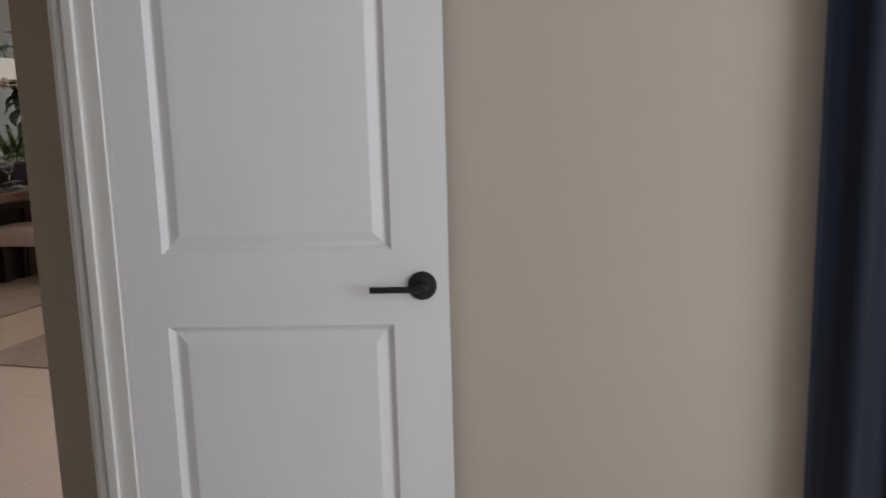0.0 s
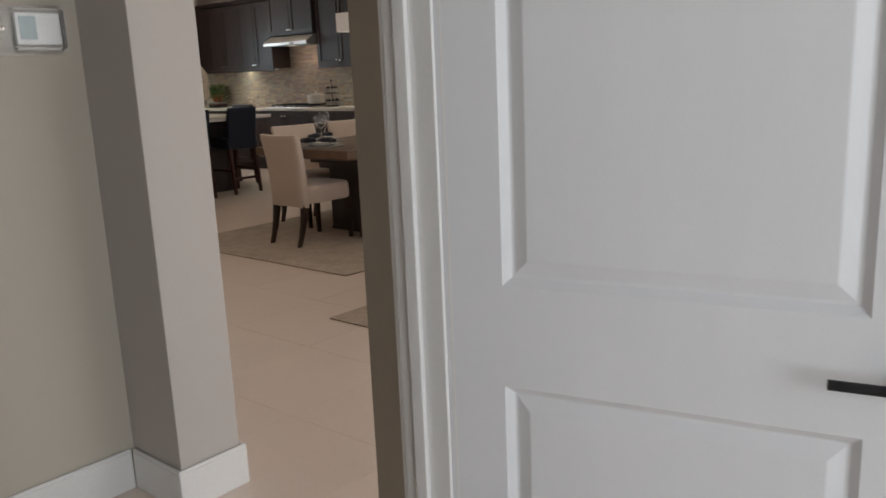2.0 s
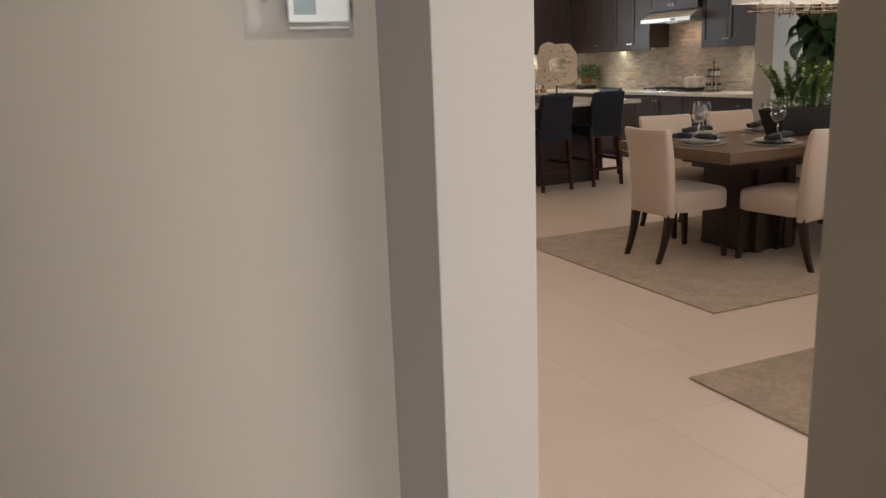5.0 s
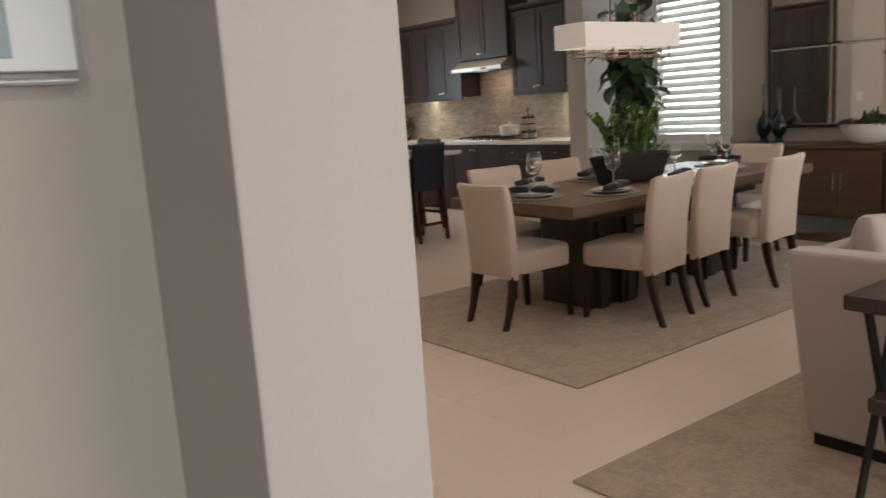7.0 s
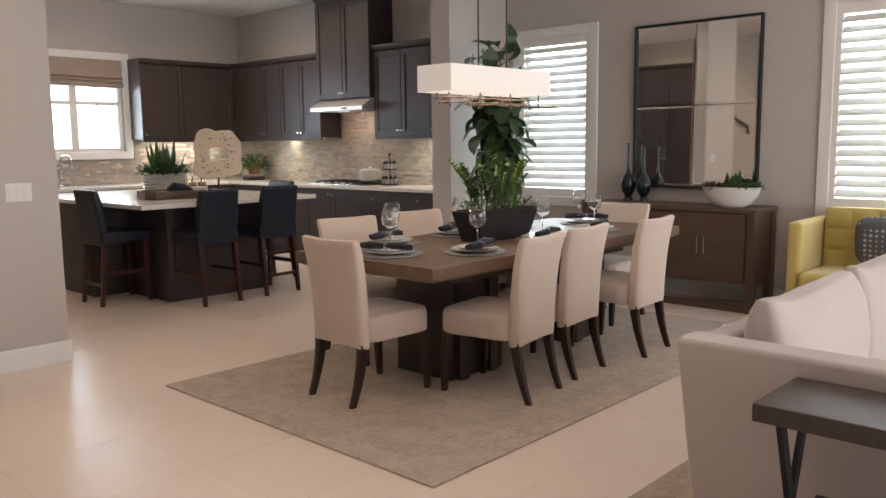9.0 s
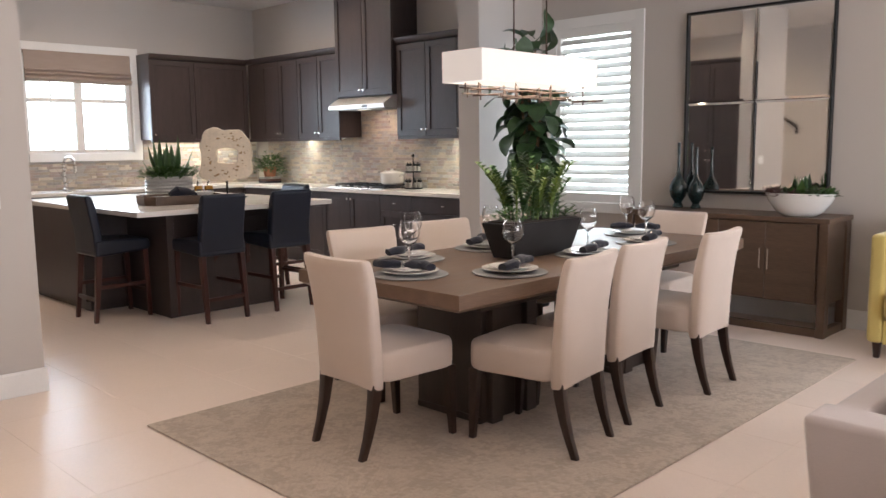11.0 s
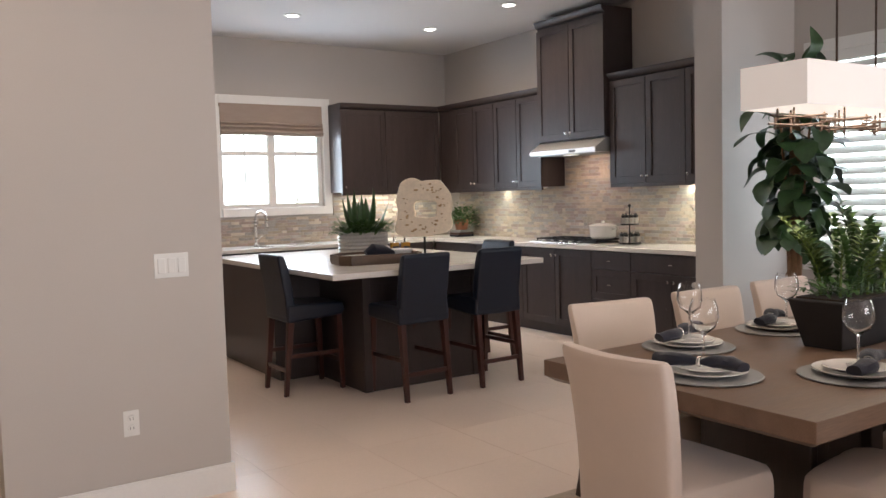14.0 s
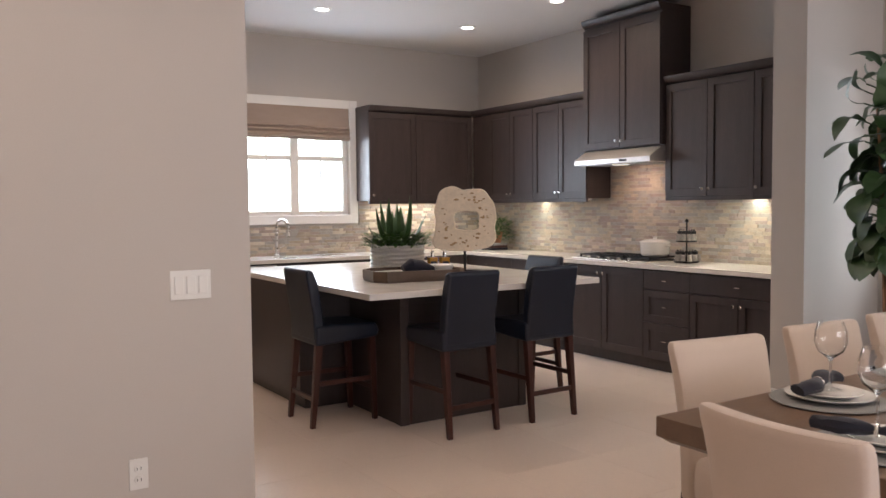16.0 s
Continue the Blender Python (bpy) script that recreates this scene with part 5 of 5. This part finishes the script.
sl = child("slab", bm, TRAV, tv)
bv = sl.modifiers.new("soft", "BEVEL")
bv.width, bv.segments, bv.angle_limit = 0.008, 2, radians(50)
bm = BM()
for k in range(58):
    a, r = rnd(0, 6.28), rnd(0.62, 0.96)
    x, z = 0.25 * r * math.cos(a), 0.292 + 0.28 * r * math.sin(a)
    if abs(x - 0.02) < 0.13 and abs(z - 0.28) < 0.11:
        continue
    s = rnd(0.003, 0.012)
    lathe(bm, [(s, 0), (s * 0.5, 0.0016), (0, 0.0018)], 7, (0, 0, 0), False)
    bm.verts.ensure_lookup_table()
    vs = bm.verts[-21:]
    bmesh.ops.transform(bm, matrix=pose(x, -0.0352, z, 90, 0, 0) @ Matrix.Diagonal((rnd(0.8, 2.2), 1, 1, 1)), verts=vs)
tagged(child("pitting", bm, PIT, tv, "brown natural pits"), kind="stuff")

for k, (x, y, z, m_, col) in enumerate(((1.48, 4.93, 0.0165, NAPKIN, "dark"), (1.5, 4.92, 0.041, CERAMIC, "white"))):
    b = single("book", box(BM(), -0.1, 0.1, -0.07, 0.07, 0, 0.024, 0.003, 1), m_, col + " closed book on the tray", "book", m=pose(x, y, IZ + z, 0, 0, 10 * k))
nd = single("serving_dish", lathe(BM(), [(0.0, 0.0), (0.05, 0.0), (0.08, 0.03), (0.085, 0.06), (0.08, 0.06), (0.05, 0.02), (0.0, 0.015)], 24), CERAMIC, "stacked white bowls on the tray", "bowl", m=pose(1.86, 4.86, IZ + 0.016))
ns = single("serving_dish", lathe(BM(), [(0.0, 0.0), (0.05, 0.0), (0.09, 0.03), (0.095, 0.05), (0.09, 0.05), (0.05, 0.02), (0.0, 0.015)], 24), CERAMIC, "stacked white bowls on the tray", "bowl", m=pose(1.86, 4.86, IZ + 0.047))
cl = thing("napkin_bundle", "dark cloth bundle with a black pen on the tray", "napkin")
bm = BM()
tube(bm, [(1.54, 4.84, IZ + 0.075), (1.6, 4.83, IZ + 0.1), (1.68, 4.835, IZ + 0.09), (1.78, 4.83, IZ + 0.07)], [0.03, 0.055, 0.05, 0.02], 10)
part("cloth", bm, NAPKIN, cl)
AMBER = mat("amber_oil", (0.42, 0.2, 0.02), 0.12, vary=0.2, scale=6, fine=30, bump=0, coat=0.5)
for x, y in ((1.98, 5.16), (2.06, 5.12)):
    b = thing("oil_bottle", "square amber oil bottle with a black stopper", "bottle", "amber bottles", m=pose(x, y, IZ, 0, 0, -15))
    child("body", box(BM(), -0.033, 0.033, -0.033, 0.033, 0.0, 0.13, 0.006, 2), AMBER, b)
    child("label_panel", box(BM(), -0.025, 0.025, -0.0345, -0.0335, 0.04, 0.1), BLACK, b, "dark label")
    child("neck", lathe(BM(), [(0.014, 0.131), (0.012, 0.17), (0.015, 0.172), (0.015, 0.185), (0.0, 0.186)], 14), GLASS, b)
child("stand", box(BM(), -0.03, 0.2, -0.06, 0.06, -0.188, -0.17, 0.004, 1), BLACK, tv, "black iron base")
child("stand_post", box(BM(), -0.009, 0.011, -0.009, 0.009, -0.17, 0.02), BLACK, tv, "black iron post")

# potted herb and books on the back counter
hb = thing("herb_pot", "small terracotta pot of green herbs on stacked books", "potted plant")
cx, cy = 4.36, 7.6
part("pot", lathe(BM(), [(0.0, 0), (0.07, 0), (0.095, 0.13), (0.085, 0.13), (0.078, 0.1), (0.0, 0.1)], 20, (cx, cy, IZ + 0.082)), mat("terracotta", (0.28, 0.12, 0.06), 0.8, vary=0.2), hb)
bm = BM()
for k in range(620):
    a, r = rnd(0, 6.28), 0.22 * math.sqrt(rnd(0, 1))
    c = Vector((cx + r * math.cos(a), cy + r * math.sin(a), IZ + 0.23 + rnd(0, 0.19) - 0.5 * r))
    dv = Vector((math.cos(a), math.sin(a), rnd(-0.5, 0.8))) * rnd(0.03, 0.06)
    blade(bm, c, c + dv, rnd(0.02, 0.034), (0, 0, 1), 0.004, 2)
tagged(part("foliage", bm, LEAF, hb), kind="stuff")
for k in range(3):
    single("book", box(BM(), -0.12, 0.12, -0.09, 0.09, 0, 0.026, 0.002, 1), (NAPKIN, STOOLWOOD, CHARGER)[k], "closed cookbook in a small stack", "book", "stacked cookbooks", m=pose(cx, cy, IZ + 0.0005 + k * 0.0265, 0, 0, 6 * k))
cj = thing("utensil_crock", "white ceramic crock with dark utensils on the counter", "crock")
part("jar", lathe(BM(), [(0.0, 0), (0.06, 0), (0.064, 0.17), (0.056, 0.17), (0.054, 0.02), (0.0, 0.02)], 24, (4.35, 3.78, IZ)), CERAMIC, cj)
for k in range(4):
    part("utensil", tube(BM(), [(4.35, 3.78, IZ + 0.03), (4.33 + 0.02 * k, 3.82 - 0.02 * k, IZ + 0.28)], [0.006, 0.014], 8), BLACK, cj)

# ---- sitting area ----
so = thing("sofa", "light grey upholstered sofa with loose back cushions", "sofa")
X0, X1, Y1, Y0 = 0.10, 2.2, -1.0, -1.95
part("arm", frustum(BM(), (X0 + 0.02, X0 + 0.15, Y0, Y1 - 0.075), (X0 - 0.01, X0 + 0.13, Y0, Y1), 0.06, 0.775, 0.018, 3), GREY, so)
part("arm", frustum(BM(), (X1 - 0.15, X1 - 0.02, Y0, Y1 - 0.075), (X1 - 0.13, X1 + 0.01, Y0, Y1), 0.06, 0.775, 0.018, 3), GREY, so)
part("back", frustum(BM(), (X0 + 0.151, X1 - 0.151, Y1 - 0.22, Y1 - 0.076), (X0 + 0.131, X1 - 0.131, Y1 - 0.095, Y1 - 0.001), 0.06, 0.755, 0.018, 3), GREY, so)
part("base", box(BM(), X0 + 0.131, X1 - 0.131, Y0, Y1 - 0.151, 0.06, 0.3, 0.015, 2), GREY, so)
for k in range(2):
    xa = X0 + 0.14 + k * 0.92
    part("seat_cushion", box(BM(), xa, xa + 0.91, Y0, Y1 - 0.16, 0.302, 0.46, 0.04, 3), GREY, so)
    rings = []
    for z, hw, ht in ((0.47, 0.40, 0.06), (0.475, 0.43, 0.08), (0.52, 0.447, 0.1), (0.65, 0.45, 0.115), (0.78, 0.447, 0.1), (0.85, 0.438, 0.075), (0.885, 0.425, 0.05), (0.897, 0.4, 0.025)):
        rings.append([(xa + 0.5 + u, Y1 - 0.225 + v + 0.08 * (z - 0.47), z - 0.03 * (1 - (u / 0.46) ** 4) * (z > 0.84) + 0.012 * noise.noise(Vector((u * 6, v * 9, k + z * 5)))) for u, v in squircle(hw, ht, 4.0, 48)])
    part("back_cushion", loft(BM(), rings), GREY, so)
part("plinth", box(BM(), X0 + 0.04, X1 - 0.04, Y0 + 0.02, Y1 - 0.1, 0.0115, 0.0595), BLACK, so, "black recessed base")
et = thing("side_table", "dark wood side table with crossed metal legs and a shelf", "side table")
EX0, EX1, EY0, EY1 = -0.255, 0.065, -2.1, -1.392
part("top", box(BM(), EX0, EX1, EY0, EY1, 0.675, 0.725, 0.006, 2), PEDESTAL, et)
part("shelf", box(BM(), EX0 + 0.02, EX1 - 0.01, EY0 + 0.02, EY1 - 0.075, 0.345, 0.395, 0.004, 1), PEDESTAL, et)
for y in (EY0 + 0.05, EY1 - 0.07):
    for s in (0, 1):
        a, b = (EX0 + 0.04, EX1 - 0.04) if s else (EX1 - 0.04, EX0 + 0.04)
        part("leg", prism(BM(), [(a - 0.02, 0.012), (a + 0.02, 0.012), (b + 0.02, 0.6745), (b - 0.02, 0.6745)], "y", y + 0.016 * s, y + 0.016 * s + 0.015, 0.002, 1), BLACK, et)

ys = thing("accent_armchair", "mustard yellow tufted armchair with a patterned cushion", "armchair")
X0, X1, Y0, Y1 = 3.74, 4.5, -1.17, -0.005
part("arm", box(BM(), X0 + 0.05, X1 - 0.02, Y1 - 0.1, Y1, 0.1, 0.8, 0.03, 3), YELLOW, ys)
part("arm", box(BM(), X0 + 0.05, X1 - 0.02, Y0, Y0 + 0.1, 0.1, 0.8, 0.03, 3), YELLOW, ys)
bm = BM()
nu, nv = 40, 24
g = {}
for i in range(nu + 1):
    for j in range(nv + 1):
        y, z = Y0 + 0.11 + (Y1 - Y0 - 0.22) * i / nu, 0.4 + 0.48 * j / nv
        u, v = i / 8.0, j / 8.0
        dmp = 0.022 * (abs(math.sin(math.pi * u)) * abs(math.sin(math.pi * v))) ** 0.4
        g[i, j] = bm.verts.new((X1 - 0.24 + 0.06 * (z - 0.4) - dmp, y, z))
for i in range(nu):
    for j in range(nv):
        bm.faces.new((g[i, j], g[i + 1, j], g[i + 1, j + 1], g[i, j + 1]))
part("tufted_back", bm, YELLOW, ys, "buttoned tufted back")
part("back", box(BM(), X1 - 0.2, X1, Y0 + 0.101, Y1 - 0.101, 0.1, 0.875, 0.02, 2), YELLOW, ys)
part("seat_cushion", box(BM(), X0, X1 - 0.23, Y0 + 0.105, Y1 - 0.105, 0.26, 0.44, 0.045, 4), YELLOW, ys)
part("base", box(BM(), X0 + 0.06, X1 - 0.201, Y0 + 0.101, Y1 - 0.101, 0.1, 0.255), YELLOW, ys)
for x in (X0 + 0.1, X1 - 0.08):
    for y in (Y0 + 0.06, Y1 - 0.06):
        part("leg", frustum(BM(), (x - 0.015, x + 0.015, y - 0.015, y + 0.015), (x - 0.024, x + 0.024, y - 0.024, y + 0.024), 0.0, 0.1), LEGWOOD, ys)
cm = bpy.data.materials.new("grey_diamond_cloth")
cm.use_nodes = True
nt = cm.node_tree
ck_ = nt.nodes.new("ShaderNodeTexVoronoi")
ck_.distance, ck_.inputs["Scale"].default_value, ck_.inputs["Randomness"].default_value = "MANHATTAN", 26, 0.0
tc_ = nt.nodes.new("ShaderNodeTexCoord")
nt.links.new(tc_.outputs["Object"], ck_.inputs["Vector"])
rp_ = nt.nodes.new("ShaderNodeValToRGB")
rp_.color_ramp.elements[0].color, rp_.color_ramp.elements[1].color = (0.5, 0.48, 0.43, 1), (0.1, 0.1, 0.11, 1)
rp_.color_ramp.elements[0].position, rp_.color_ramp.elements[1].position = 0.3, 0.42
nt.links.new(ck_.outputs["Distance"], rp_.inputs[0])
nt.links.new(rp_.outputs[0], nt.nodes["Principled BSDF"].inputs["Base Color"])
nt.nodes["Principled BSDF"].inputs["Roughness"].default_value = 0.9
bm = BM()
bmesh.ops.create_icosphere(bm, subdivisions=4, radius=1.0)
for v in bm.verts:
    x, y, z = v.co
    p = (abs(y) ** 5 + abs(z) ** 5) ** (1 / 5) or 1
    v.co = (x * 0.085 * max(0.15, 1 - p ** 3 * 0.8), y * 0.24 / max(0.75, p + 0.25), z * 0.24 / max(0.75, p + 0.25))
single("throw_pillow", bm, cm, "grey and white diamond patterned throw pillow", "pillow", m=pose(4.1, -0.58, 0.66, 0, -16, 8))

# ---- stone backsplash ----
def stones(owner, rows, place, most):
    """Courses of split-face stone. place(u, z, d) gives the world point of a spot along the wall."""
    made = 0
    rest = [BM() for _ in STONES]
    for z, h, u0, u1 in rows:
        u = u0
        while u < u1 - 0.01:
            w = min(rnd(0.05, 0.17), u1 - u)
            if u1 - (u + w) < 0.06:
                w = u1 - u
            d = rnd(0.013, 0.021)
            which = random.randrange(len(STONES))
            bm = BM() if made < most else rest[which]
            vs = []
            for (a, c) in ((u + 0.001, z + 0.001), (u + w - 0.001, z + 0.001), (u + w - 0.001, z + h - 0.001), (u + 0.001, z + h - 0.001)):
                vs.append((bm.verts.new(place(a, c, 0.001)), bm.verts.new(place(a, c, d + rnd(-0.002, 0.002)))))
            mid = bm.verts.new(place(u + w * rnd(0.3, 0.7), z + h * 0.5, d + 0.004))
            for k in range(4):
                q = (k + 1) % 4
                bm.faces.new((vs[k][0], vs[q][0], vs[q][1], vs[k][1]))
                bm.faces.new((vs[k][1], vs[q][1], mid))
            if made < most:
                made += 1
                o = part("stone", bm, STONES[which], owner)
            u += w
    for bm, material in zip(rest, STONES):
        if bm.verts:
            tagged(part("stone_courses", bm, material, owner), kind="stuff")
        else:
            bm.free()


STONES = [mat("ledger_stone_%s" % n, c, 0.85, vary=0.25, scale=9, fine=70, bump=0.6, dist=0.006, each=0.3) for n, c in
          (("cream", (0.5, 0.445, 0.37)), ("rose", (0.42, 0.345, 0.31)), ("grey", (0.4, 0.375, 0.35)), ("tan", (0.46, 0.39, 0.31)))]
bs = thing("backsplash", "split-face ledger stone backsplash in cream and rose tones", "backsplash", kind="structure")
H = 0.0305
rows = [(0.9145 + k * H, H, 3.5, 7.95) for k in range(19)] + [(0.9145 + k * H, H, 4.965, 5.94) for k in range(19, 33)]
stones(bs, rows, lambda u, z, d: (XE - d, u, z), 250)
bn = thing("backsplash", "split-face ledger stone backsplash under the kitchen window", "backsplash", kind="structure")
rows = [(0.9145 + k * H, H, 0.45, 4.57) for k in range(10)] + [(0.9145 + k * H, H, 2.93, 4.57) for k in range(10, 19)]
stones(bn, rows, lambda u, z, d: (u, YN - d, z), 140)

# ---- floor tiles ----
TW, TL, J = 0.61, 0.61, 0.0018
tile = BM()
box(tile, J / 2, TW - J / 2, J / 2, TL - J / 2, -0.01, 0.0, 0.0006, 1)
tile0 = None
rest = BM()
y = FY0
while y < FY1:
    x = FX0
    while x < FX1:
        near = -2.6 < x < 4.4 and -2.9 < y < 7.2
        if near:
            if tile0 is None:
                tile0 = part("tile", tile, TILE, floor)
                tile0.matrix_world = pose(x, y, 0)
            else:
                o = new("tile", tile0.data)
                o.matrix_world, o.parent = pose(x, y, 0), floor
        else:
            box(rest, x + J / 2, x + TW - J / 2, y + J / 2, y + TL - J / 2, -0.01, 0.0)
        x += TW
    y += TL
tagged(part("tile_field", rest, TILE, floor), kind="stuff")
